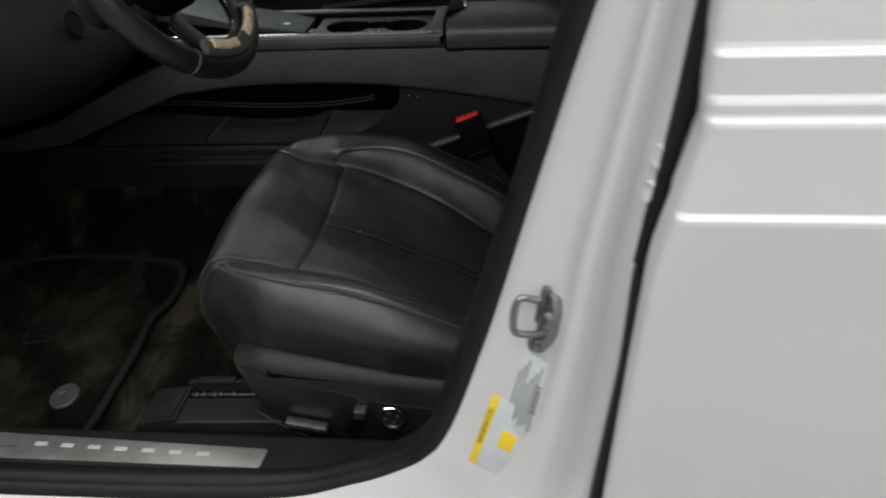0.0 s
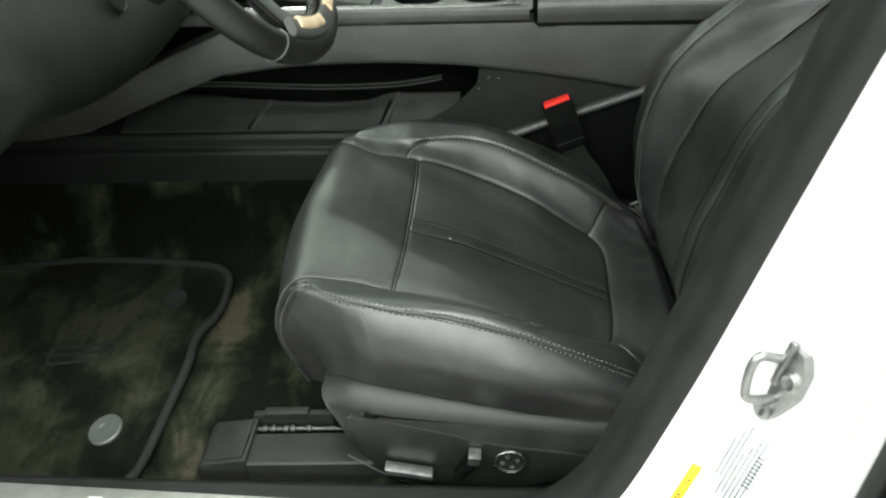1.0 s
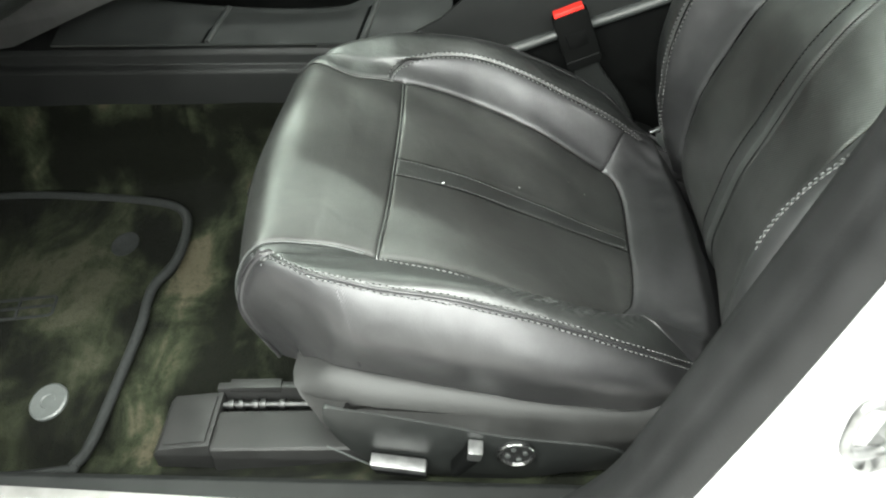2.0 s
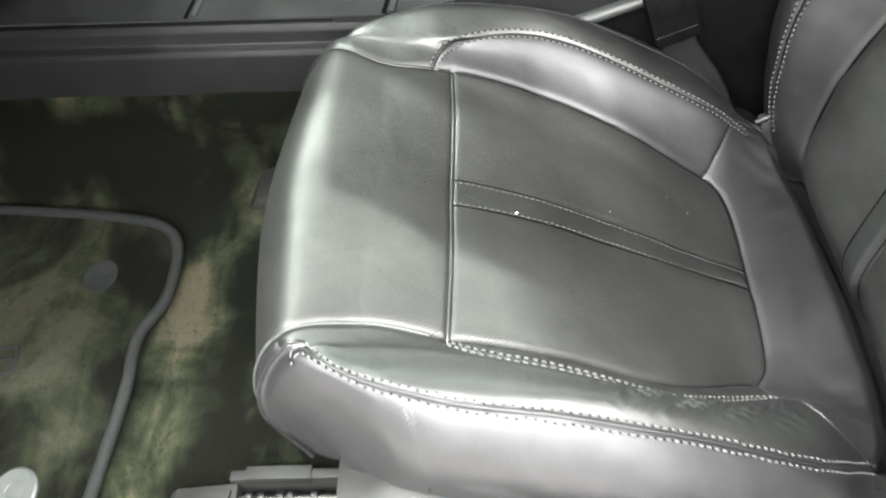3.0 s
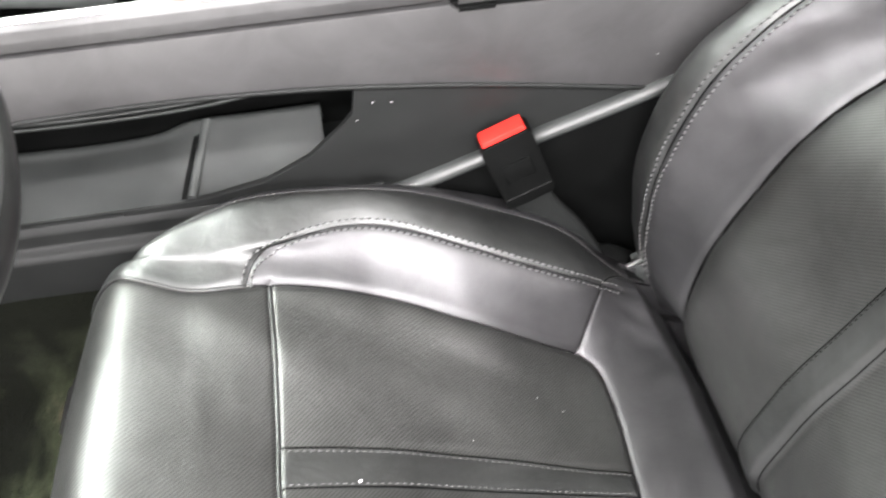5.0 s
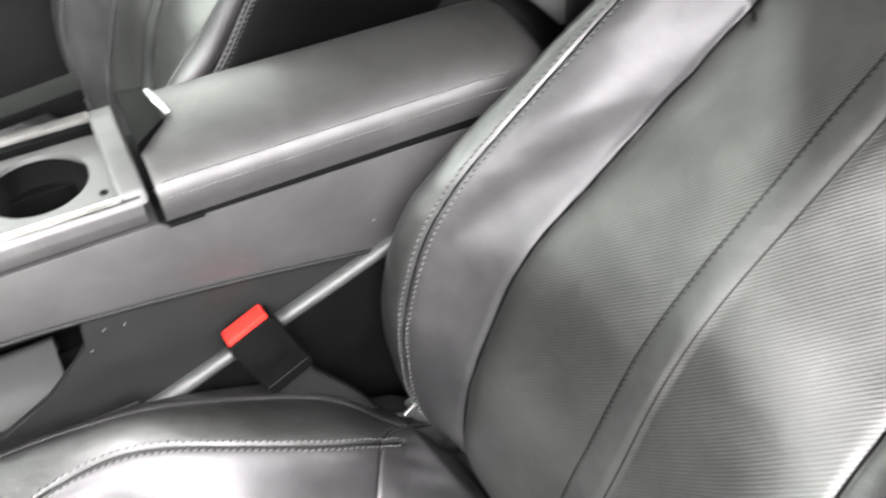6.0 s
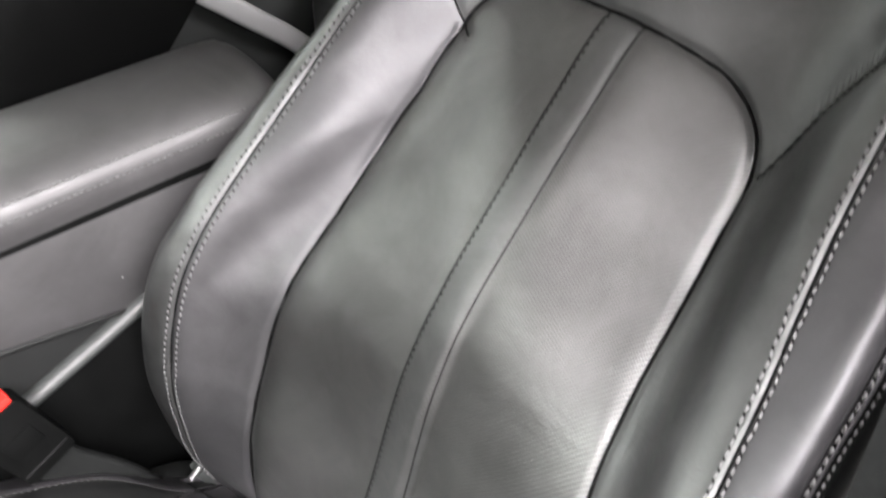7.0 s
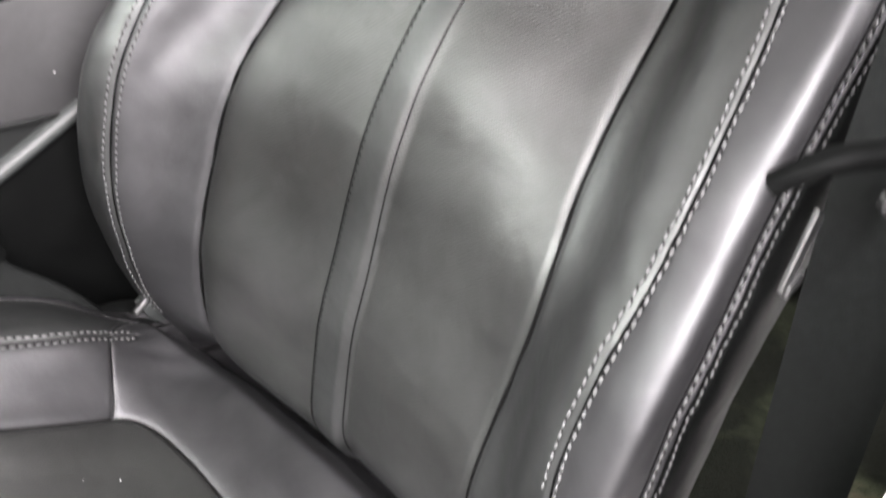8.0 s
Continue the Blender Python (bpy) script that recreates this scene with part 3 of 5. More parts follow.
# the yoke rolls down into the joint with the backrest, with a few puckers
JOINT = [(8.0, 1.8), (8.15, 2.6), (8.28, 3.4), (8.38, 4.3), (8.41, 5.0), (8.35, 5.7), (8.25, 6.5), (8.15, 7.3), (8.05, 8.2)]
joint_u = np.interp(V, [v for _, v in JOINT], [u for u, _ in JOINT])
roll = np.clip((U - joint_u + 0.10) / 0.26, 0, 1)
cu.lift(-0.014 * roll * roll * (3 - 2 * roll) * (np.abs(V - 5) < 3.6))
cu.lift(-0.03 * np.clip((U - joint_u - 0.12) / 0.25, 0, 1) * (np.abs(V - 5) < 3.4))
pucker = np.exp(-(((U - joint_u + 0.32) / 0.30) ** 2)) * np.exp(-(((V - 5) / 2.0) ** 4))
cu.lift(pucker * (0.0009 * np.sin(V * 7.3 + 2.4 * np.sin(V * 2.1 + U * 3)) + 0.0005 * np.sin(V * 17 - U * 8 + 3 * np.sin(V * 3.3))))
cu.finish()

cell_u, cell_v = U[:-1, :-1] + 0.5 / cu.per_u, V[:-1, :-1] + 0.5 / cu.per_v


def limit(points, at, along=0):
    """The other coordinate of a seam, read at cells."""
    p = smooth_path(points, 300)
    order = np.argsort(p[:, along])
    return np.interp(at, p[order, along], p[order, 1 - along])


rear_u = limit(REAR, cell_v, 1)
mid_zone = (cell_v > 4) & (cell_v < 6)
front = mid_zone & (cell_u < limit(CROSS, cell_v, 1))
insert = mid_zone & ~front & (cell_u < rear_u)
strip = insert & (cell_v > limit(STRIP_N, cell_u)) & (cell_v < limit(STRIP_F, cell_u))
back_line = np.where(cell_v > 5, limit(BACK_F, cell_v, 1), limit(BACK_N, cell_v, 1))
yoke = (mid_zone & ~front & ~insert) | (~mid_zone & (cell_v > 2) & (cell_v < 8) & (cell_u > back_line))
bolster_far = (cell_v >= 6) & (cell_v < 8) & ~yoke
far_in = bolster_far & (cell_u > 3.7) & (cell_v < limit(INNER_F, cell_u)) & (cell_u < 7.9)
near_seam = limit(OUTER_N, cell_u)
bolster_near = (cell_v > near_seam) & (cell_v <= 4) & ~yoke
side_near, side_far = (cell_v <= near_seam) & ~yoke, cell_v >= 8
cu.panel("front_panel", front, leather_perforated, driver_seat, "smooth worn leather over the seat nose")
cu.panel("insert_panel", insert & ~strip & (cell_v < 5), leather_perforated, driver_seat, "perforated leather insert")
cu.panel("insert_panel", insert & ~strip & (cell_v > 5), leather_perforated, driver_seat, "perforated leather insert")
cu.panel("centre_strip", strip, leather_plain, driver_seat)
cu.panel("rear_yoke", yoke, leather_side, driver_seat)
cu.panel("bolster_inner_panel", far_in, leather_side, driver_seat)
cu.panel("bolster_top_panel", bolster_far & ~far_in, leather_plain, driver_seat)
cu.panel("bolster_top_panel", bolster_near, leather_plain, driver_seat, "crushed and creased entry bolster")
cu.panel("side_panel", side_near, leather_side, driver_seat, "smooth charcoal leather side")
cu.panel("side_panel", side_far, leather_side, driver_seat)
# thin near-black tubes put the shade of the seam gaps into colour
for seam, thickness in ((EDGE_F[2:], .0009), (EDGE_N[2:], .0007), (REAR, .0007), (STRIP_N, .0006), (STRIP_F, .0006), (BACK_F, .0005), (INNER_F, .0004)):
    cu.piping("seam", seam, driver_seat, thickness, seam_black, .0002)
cu.piping("seam_welt", OUTER_N[1:], driver_seat, 0.0013, leather_side, 0.0009)
cu.piping("seam_welt", CROSS, driver_seat, 0.0016, leather_plain, 0.0015)
cu.piping("edge_welt", [(0.9, 4), (1.5, 4), (2, 4), (3, 4), (3.8, 4)], driver_seat, 0.0015, plastic_grey, 0.002, "pale worn piping")
cu.piping("edge_welt", [(0.9, 6), (1.5, 6), (2, 6), (3, 6), (3.8, 6)], driver_seat, 0.0014, leather_plain, 0.002)
cu.stitches("stitching", INNER_F, driver_seat, 0.0042)
cu.stitches("stitching", INNER_F, driver_seat, -0.0042)
cu.stitches("stitching", INNER_N, driver_seat, 0.0035)
cu.stitches("stitching", INNER_N, driver_seat, -0.0035)
cu.piping("seam_welt", BACK_N, driver_seat, 0.0011, leather_side, 0.0009)
cu.stitches("stitching", OUTER_N[1:], driver_seat, 0.0042)
cu.stitches("stitching", OUTER_N[2:], driver_seat, -0.0042)
cu.stitches("stitching", OUTER_F, driver_seat, 0.0022, 0.0032, 0.002, 0.0005)
cu.stitches("stitching", STRIP_F, driver_seat, 0.0025, 0.0034, 0.002, 0.0005)
cu.stitches("stitching", STRIP_N, driver_seat, -0.0025, 0.0034, 0.002, 0.0005)
cu.stitches("stitching", BACK_F, driver_seat, 0.0016, 0.003, 0.002, 0.0004)

# ---------------- driver seat: backrest ----------------
B_MID = [(.40, 0, .40), (.363, 0, .46), (.366, 0, .53), (.380, 0, .60), (.412, 0, .69), (.458, 0, .76), (.520, 0, .832), (.588, 0, .905), (.650, 0, .985), (.70, 0, 1.06), (.78, 0, 1.09)]
B_SEAM = [(0.382, 0.15, 0.415), (0.346, 0.151, 0.475), (0.346, 0.151, 0.545), (0.363, 0.148, 0.61), (0.401, 0.143, 0.691), (0.468, 0.13, 0.753), (0.53, 0.121, 0.809), (0.577, 0.116, 0.867), (0.64, 0.115, 0.97), (0.692, 0.115, 1.045), (0.772, 0.115, 1.075)]
B_STITCH = [(.352, .195, .42), (.331, .204, .48), (.321, .207, .53), (.318, .207, .60), (.338, .205, .68), (.381, .200, .740), (.429, .193, .783), (.485, .187, .834), (.545, .178, .898), (.62, .170, .985), (.73, .165, 1.04)]
B_OUTER = [(.375, .232, .42), (.350, .238, .46), (.338, .242, .53), (.331, .244, .60), (.352, .242, .685), (.393, .239, .735), (.438, .234, .774), (.495, .226, .824), (.56, .216, .88), (.64, .202, .965), (.75, .195, 1.01)]
B_SIDE = [(x + .045, y + .012, z - .022) for x, y, z in B_OUTER]
B_BACK = [(x + .15, y - .005, z - .085) for x, y, z in B_OUTER]
B_STITCH_ENTRY = [(x, y + (.005 if 0 < i < 6 else 0), z) for i, (x, y, z) in enumerate(B_STITCH)]
B_OUTER_ENTRY = B_OUTER[:7] + [(.489, .229, .838), (.552, .221, .900), (.630, .208, .985), (.742, .200, 1.03)]
B_SIDE_ENTRY = [(x + .045, y + .012, z - .022) for x, y, z in B_OUTER_ENTRY]
back_curves = [mirrored(c) for c in (B_BACK, B_SIDE_ENTRY, B_OUTER_ENTRY, B_STITCH_ENTRY, B_SEAM)] + [B_MID] + [B_SEAM, B_STITCH, B_OUTER, B_SIDE, B_BACK]
bk = Shell(back_curves, 42, 32)
bk.outward((-2, 0, 0.8))
U, V = np.meshgrid(bk.u, bk.v, indexing="ij")
bk.relax(np.exp(-(((V - 3.0) / 0.42) ** 2)) + 0.6 * np.exp(-(((V - 7.0) / 0.3) ** 2)), 260)
ARCH_NEAR = [(0.6, 4.03), (2.4, 4.03), (3.2, 4.01), (3.7, 3.98), (4.1, 3.99), (4.7, 4.03), (5.6, 4.04), (6.3, 4.04), (6.65, 4.03), (6.88, 4.045)]
ARCH_TOP = [(7.03, 4.10), (7.11, 4.22), (7.14, 4.40), (7.11, 4.60), (7.08, 4.88), (7.10, 5.19), (7.19, 5.50), (7.25, 5.78), (7.235, 5.94), (7.16, 6.05)]
ARCH_FAR = [(7.0, 6.09), (6.7, 6.13), (6.4, 6.13), (5.95, 6.14), (5.4, 6.11), (4.95, 6.07), (4.45, 6.02), (4.0, 5.97), (3.5, 5.945), (2.95, 5.92), (2.1, 5.89), (0.6, 5.87)]
ARCH = ARCH_NEAR + ARCH_TOP + ARCH_FAR
BSTRIP_N, BSTRIP_F = [(0.6, 4.88), (3, 4.885), (5, 4.895), (7.07, 4.88)], [(0.6, 5.09), (3, 5.08), (5, 5.085), (7.08, 5.11)]
BST_N = [(0.8, 2.25), (2.0, 2.42), (2.8, 2.70), (3.5, 2.98), (3.9, 3.03), (4.5, 3.01), (5.2, 2.92), (5.8, 2.86), (6.5, 2.88), (7.2, 2.98), (7.8, 3.03), (9, 3)]
BST_F = [(0.8, 6.83), (2.6, 6.83), (3.3, 6.85), (3.8, 6.87), (4.3, 6.94), (4.8, 7.0), (5.5, 7.07), (6.2, 7.12), (6.9, 7.16), (7.5, 7.18), (8, 7.1), (9, 7)]
BOUT_N, BOUT_F = [(0.8, 1.70), (3.7, 1.70), (4.3, 1.76), (5.0, 1.84), (5.8, 1.97), (6.6, 2.0), (9, 2)], [(0.8, 8), (4, 8), (9, 8)]
BFOLD_N = [(u, v - 0.10) for u, v in BOUT_N]
BSIDE_N = [(u, v - 0.20) for u, v in BOUT_N]
SHOULDER_N, SHOULDER_F = [(6.9, 4.0), (7.4, 3.8), (8.05, 3.48), (8.8, 3.1)], [(6.93, 6.0), (7.4, 6.3), (7.9, 6.58), (8.4, 6.85)]
d_arch = bk.distance(ARCH, 500)


def arch_mask(u, v):
    """True inside the insert's arched outline."""
    top_u = np.interp(v, [b for _, b in ARCH_TOP], [a for a, _ in ARCH_TOP])
    return (v > limit(ARCH_NEAR, u)) & (v < limit(ARCH_FAR, u)) & (u < top_u)


inside = arch_mask(U, V)
edge_pad = np.where(V < 4.9, 0.1 + 0.9 * np.clip((U - 4.4) / 1.4, 0, 1), 1.0)
bk.lift(np.where(inside, 0.006 * edge_pad * (1 - np.exp(-d_arch / 0.022)), 0.0))
bk.press(d_arch, 0.0035 * np.where(V < 4.9, 0.12 + 0.88 * np.clip((U - 5.2) / 1.2, 0, 1), 1.0), 0.013, 0.0024, 0.0026)
bk.press(np.minimum(bk.distance(BSTRIP_N), bk.distance(BSTRIP_F)), 0.0008, 0.006, 0.0014, 0.0019)
bk.press(np.minimum(bk.distance(BST_N), bk.distance(BST_F)), 0.0004, 0.005, 0.0020, 0.0019)
bk.press(np.minimum(bk.distance(BOUT_N), bk.distance(BOUT_F)), 0.0016, 0.005, 0.002, 0.0022)
bk.press(np.minimum(bk.distance(BSIDE_N), bk.distance(BFOLD_N)), 0.001, 0.003, 0.0022, 0.0018)
bk.press(np.minimum(bk.distance(SHOULDER_N), bk.distance(SHOULDER_F)), 0.0015, 0.010, 0.0018, 0.0026)
rough_u, rough_v = U * 0.08, (V - 5) * 0.055
wave = np.array([[noise.fractal(Vector((a * 8, b * 8, 4.7)), 1.0, 2.0, 4) for a, b in zip(ra, rb)] for ra, rb in zip(rough_u[::3, ::3], rough_v[::3, ::3])])
wave = np.kron(wave, np.ones((3, 3)))[:bk.nu, :bk.nv]
for _ in range(3):
    wave = (wave + np.roll(wave, 1, 0) + np.roll(wave, -1, 0) + np.roll(wave, 1, 1) + np.roll(wave, -1, 1)) / 5
bk.lift(0.0022 * wave)
bk.lift(0.0025 * np.exp(-(((V - 2.22) / 0.2) ** 2)) + 0.003 * np.exp(-(((V - 7.6) / 0.24) ** 2)))
# broad hollows and swells of the padding
for fu, fv, amp, wu, wv in ((3.6, 5.5, -.005, .8, .45), (5.1, 5.5, .004, .8, .4), (4.9, 4.62, .006, .55, .34), (6.1, 4.5, -.004, .7, .4), (3.4, 4.4, -.005, .8, .5), (4.5, 6.5, -.008, .7, .35), (6.0, 6.5, .006, .7, .35), (3.2, 3.4, .004, .5, .35), (4.6, 3.5, -.003, .6, .35), (6.0, 2.32, .004, 2.4, .28), (5.6, 3.45, .006, 2.2, .30), (5.6, 3.0, -.002, 2.2, .2)):
    bk.lift(amp * np.exp(-(((U - fu) / wu) ** 2) - (((V - fv) / wv) ** 2)))
bk.finish()
cell_u, cell_v = U[:-1, :-1] + 0.5 / bk.per_u, V[:-1, :-1] + 0.5 / bk.per_v
insert = arch_mask(cell_u, cell_v)
strip = insert & (cell_v > limit(BSTRIP_N, cell_u)) & (cell_v < limit(BSTRIP_F, cell_u))
near_top = np.interp(cell_v, [2.0, 3.1, 3.48, 3.8, 4.0], [9.9, 8.8, 8.05, 7.4, 6.9])
far_shoulder = limit(SHOULDER_F, cell_u)
shoulder = ~insert & (((cell_v >= 4) & (cell_v <= 6) & (cell_u > 6.9)) | ((cell_v < 4) & (cell_v > 2) & (cell_u > near_top)) | ((cell_v > 6) & (cell_v < far_shoulder) & (cell_u > 6.93)))
rest = ~insert & ~shoulder
bk.panel("back_insert_panel", insert & ~strip & (cell_v < 5), leather_back, driver_seat, "perforated leather back insert")
bk.panel("back_insert_panel", insert & ~strip & (cell_v > 5), leather_back, driver_seat, "perforated leather back insert")
bk.panel("back_centre_strip", strip, leather_plain, driver_seat)
bk.panel("shoulder_panel", shoulder, leather_plain, driver_seat)
near_line, far_line, out_line, side_line = limit(BST_N, cell_u), limit(BST_F, cell_u), limit(BOUT_N, cell_u), limit(BSIDE_N, cell_u)
bk.panel("back_bolster_inner", rest & (cell_v > near_line) & (cell_v <= 4.5), leather_plain, driver_seat)
bk.panel("back_bolster_outer", rest & (cell_v > out_line) & (cell_v <= near_line), leather_side, driver_seat)
bk.panel("back_bolster_inner", rest & (cell_v >= 5.5) & (cell_v < far_line), leather_side, driver_seat)
bk.panel("back_bolster_outer", rest & (cell_v >= far_line) & (cell_v < 8), leather_plain, driver_seat)
bk.panel("back_edge_fold", rest & (cell_v <= out_line) & (cell_v > side_line), leather_side, driver_seat, "folded and piped leather edge")
# black colour stands for the deep shade beside the seat on this side
bk.panel("back_side_panel", rest & (cell_v <= side_line), plastic_black, driver_seat, "side of the backrest, black for the shade it lies in")
bk.panel("back_side_panel", cell_v >= 8, leather_side, driver_seat)
# as on the cushion, near-black tubes stand for shade inside the seams
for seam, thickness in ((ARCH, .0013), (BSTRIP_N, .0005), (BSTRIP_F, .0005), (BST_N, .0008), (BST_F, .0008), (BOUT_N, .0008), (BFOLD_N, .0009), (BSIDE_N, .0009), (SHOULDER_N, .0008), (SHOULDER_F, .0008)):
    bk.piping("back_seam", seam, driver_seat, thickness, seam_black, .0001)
for seam in (BST_N[3:], BST_F):
    bk.stitches("back_stitching", seam, driver_seat, 0.0050)
    bk.stitches("back_stitching", seam, driver_seat, -0.0050)
bk.stitches("back_stitching", BOUT_N, driver_seat, 0.003)
bk.stitches("back_stitching", BSIDE_N, driver_seat, 0.002, 0.003, 0.002, 0.0006)
bk.stitches("back_stitching", BSTRIP_F, driver_seat, 0.0020, 0.0030, 0.0024, 0.0004, seam_black, "black thread stitching")
# closed rear shell of the backrest
shell_rows = [[tuple(bk.P[i, -1]), (bk.P[i, -1][0] + .05, .1, bk.P[i, -1][2] - .02), (bk.P[i, -1][0] + .05, -.1, bk.P[i, -1][2] - .02), tuple(bk.P[i, 0])] for i in range(0, bk.nu, 17)]
part("rear_shell", loft(shell_rows), plastic_black, driver_seat)

# ---------------- seat base, switches, track ----------------
SHIELD = [(-.084, .492), (-.04, .508), (.02, .504), (.10, .494), (.20, .481), (.31, .466), (.34, .43), (.27, .380), (.165, .358), (.09, .356), (.045, .361), (-.005, .374), (-.036, .396), (-.059, .427), (-.080, .468)]


def pillow(points, levels, count=120):
    """A moulded cover: a closed outline that is drawn in step by step, as (depth y, inset)."""
    p = smooth_path(list(points) + [points[0]], count + 1)[:-1]
    turn = np.roll(p, -2, 0) - np.roll(p, 2, 0)
    inward = np.stack([-turn[:, 1], turn[:, 0]], 1) / np.maximum(np.linalg.norm(turn, axis=1, keepdims=True), 1e-9)
    if (inward * (p.mean(0) - p)).sum() < 0:
        inward = -inward
    bm = bmesh.new()
    front = 1 + 1.7 * np.clip(-p[:, :1] / .09, 0, 1)
    rings = [[bm.verts.new((x, y, z)) for x, z in p + inward * inset * front] for y, inset in levels]
    for r, q in zip(rings, rings[1:]):
        for k in range(count):
            bm.faces.new((r[k], r[(k + 1) % count], q[(k + 1) % count], q[k]))
    bm.faces.new(rings[-1])
    bmesh.ops.recalc_face_normals(bm, faces=bm.faces)
    return sharpen(bm, 60)


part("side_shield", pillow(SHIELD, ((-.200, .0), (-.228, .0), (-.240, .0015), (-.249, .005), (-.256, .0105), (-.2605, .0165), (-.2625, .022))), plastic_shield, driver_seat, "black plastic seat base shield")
INLAY = [(-.052, .478), (-.045, .4835), (.003, .474), (.065, .458), (.128, .441), (.222, .428), (.235, .410), (.160, .376), (.09, .370), (.045, .375), (.004, .386), (-.018, .399), (-.040, .430), (-.052, .462)]
part("switch_panel", prism([tuple(p) for p in smooth_path(INLAY + INLAY[:1], 57)[:-1]], "y", -.250, -.2650, 0.0012), plastic_inlay, driver_seat)
part("base_frame", rbox(-.03, .36, -.205, .205, .372, .405, .006), plastic_black, driver_seat)
part("front_valance", rbox(-.09, -.03, -.195, .205, .385, .455, .012), plastic_black, driver_seat)
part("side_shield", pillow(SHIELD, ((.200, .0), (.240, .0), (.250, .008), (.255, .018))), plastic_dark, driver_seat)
recline = part("cushion_switch", prism([(-.010, .417), (.044, .407), (.046, .392), (-.006, .401)], "y", -.262, -.282, .003), plastic_black, driver_seat, "black seat switch with a chrome cap")
part("switch_cap", prism([(-.010, .4185), (.045, .4085), (.046, .400), (-.009, .410)], "y", -.268, -.2835, .002), steel, recline)
back_sw = part("back_switch", prism([(.088, .440), (.101, .438), (.098, .425), (.078, .398), (.068, .400), (.082, .424)], "y", -.262, -.282, .003), plastic_black, driver_seat)
part("switch_cap", prism([(.087, .4415), (.102, .4395), (.099, .427), (.086, .429)], "y", -.266, -.2835, .002), steel, back_sw)
lumbar_m = Matrix.Translation((.134, -.2665, .421)) @ pose(0, 0, 0, 90, 0, 0)
lumbar = part("lumbar_switch", lathe([(.019, 0), (.0195, .004), (.016, .0055), (.0145, .003), (.001, .003)], lumbar_m), gloss_black, driver_seat, "round lumbar switch pad")
part("switch_ring", sweep([tuple(lumbar_m @ Vector((.0185 * math.cos(a), .0185 * math.sin(a), .0048))) for a in np.linspace(0.5, 3.6, 24)], ring(.0009, 6), up=(0, 1, 0)), chrome, lumbar)
for a in (0.3, 1.9, 3.4, 5.0):
    part("arrow_pad", lathe([(.0028, 0), (.0026, .0016), (.001, .0018)], lumbar_m @ Matrix.Translation((.009 * math.cos(a), .009 * math.sin(a), .003)), 10), plastic_grey, lumbar)
part("trim_line", sweep(smooth_path([(-.055, -.2635, .420), (-.005, -.2635, .3835), (.05, -.2635, .3665), (.16, -.2635, .360), (.225, -.2635, .372)], 30), ring(.0011, 6)), plastic_grey, driver_seat)


def track(name, side, floor_z, dx=0):
    rail = thing(name, "grey steel seat track with black plastic covers, bolted to the carpet", "seat track", at=(-.2, side * .19, floor_z))
    y0, y1 = (-.232, -.158) if side < 0 else (.158, .232)
    cover = part("end_cover", prism([(-.263, floor_z - .02), (-.263, floor_z + .004), (-.255, floor_z + .014), (-.196, floor_z + .024), (-.196, floor_z - .02)], "y", y0, y1, .003), plastic_shield, rail, "charcoal plastic end cover")
    tilt = Matrix.Translation((-.227, side * .196, floor_z + .0195)) @ pose(0, 0, 0, 0, -9.8, 0)
    part("cover_lid", rbox(-.024, .026, -.031, .031, -.002, .0022, .0015, tilt), plastic_shield, cover)
    part("outer_channel", prism([(-.197, floor_z - .03), (-.197, floor_z + .022), (.24, floor_z + .045), (.24, floor_z - .02)], "y", side * .236, side * .183, .006, 3), plastic_shield, rail)
    part("inner_channel", prism([(-.205, floor_z - .02), (-.205, floor_z + .026), (.24, floor_z + .050), (.24, floor_z - .01)], "y", side * .157, side * .147, .002), plastic_shield, rail)
    part("slot_cover", prism([(-.19, floor_z + .022), (-.19, floor_z + .030), (-.13, floor_z + .0325), (-.13, floor_z + .0245)], "y", side * .158, side * .145, .001), plastic_shield, rail)
    part("rail_floor", prism([(-.20, floor_z - .02), (-.20, floor_z + .004), (.24, floor_z + .025), (.24, floor_z)], "y", side * .184, side * .155, .001), plastic_black, rail)
    part("lead_screw", sweep([(-.197, side * .170, floor_z + .014), (.1, side * .170, floor_z + .027)], ring(.0042, 10)), dark_steel, rail)
    for k in (0, 1, 2.6, 3.4, 5.4):
        x = -.19 + k * .011
        part("screw_collar", lathe([(.0065, 0), (.007, .002), (.007, .005), (.0065, .007)], Matrix.Translation((x, side * .170, floor_z + .0143 + k * .0005)) @ pose(0, 0, 0, 0, 88, 0), 12), dark_steel, rail)
    for piece in rail.children:
        piece.location.x += dx
    return rail


track("seat_track", -1, .345)
track("seat_track", 1, .398, .027)

# ---------------- floor, mat ----------------


def floor_z(x, y):
    z = .343 + .15 * (x + .4) + .20 * y
    rise = min(max((-.235 - y) / .06, 0), 1)
    z += (.395 - z) * rise * rise * (3 - 2 * rise)
    rise = min(max((y - .205) / .05, 0), 1)
    z += (.50 - z) * rise * rise * (3 - 2 * rise)
    under = min(max((x + .07) / .10, 0), 1)
    z = z + (min(z, .37) - z) * under
    toe = min(max((-.82 - x) / .5, 0), 1)
    z += toe * .38
    if x > .45:
        z -= min((x - .45) / .1, 1) * .10
    return z


floor_rows = []
for x in np.linspace(-1.3, 1.5, 141):
    floor_rows.append([(x, y, floor_z(x, y) + .0022 * noise.noise(Vector((x * 14, y * 14, 0)))) for y in np.linspace(-.345, .27, 44)])
structure("floor", loft(floor_rows, flip=False), carpet_floor, "dark grey car carpet with sandy stains", "carpet", True)

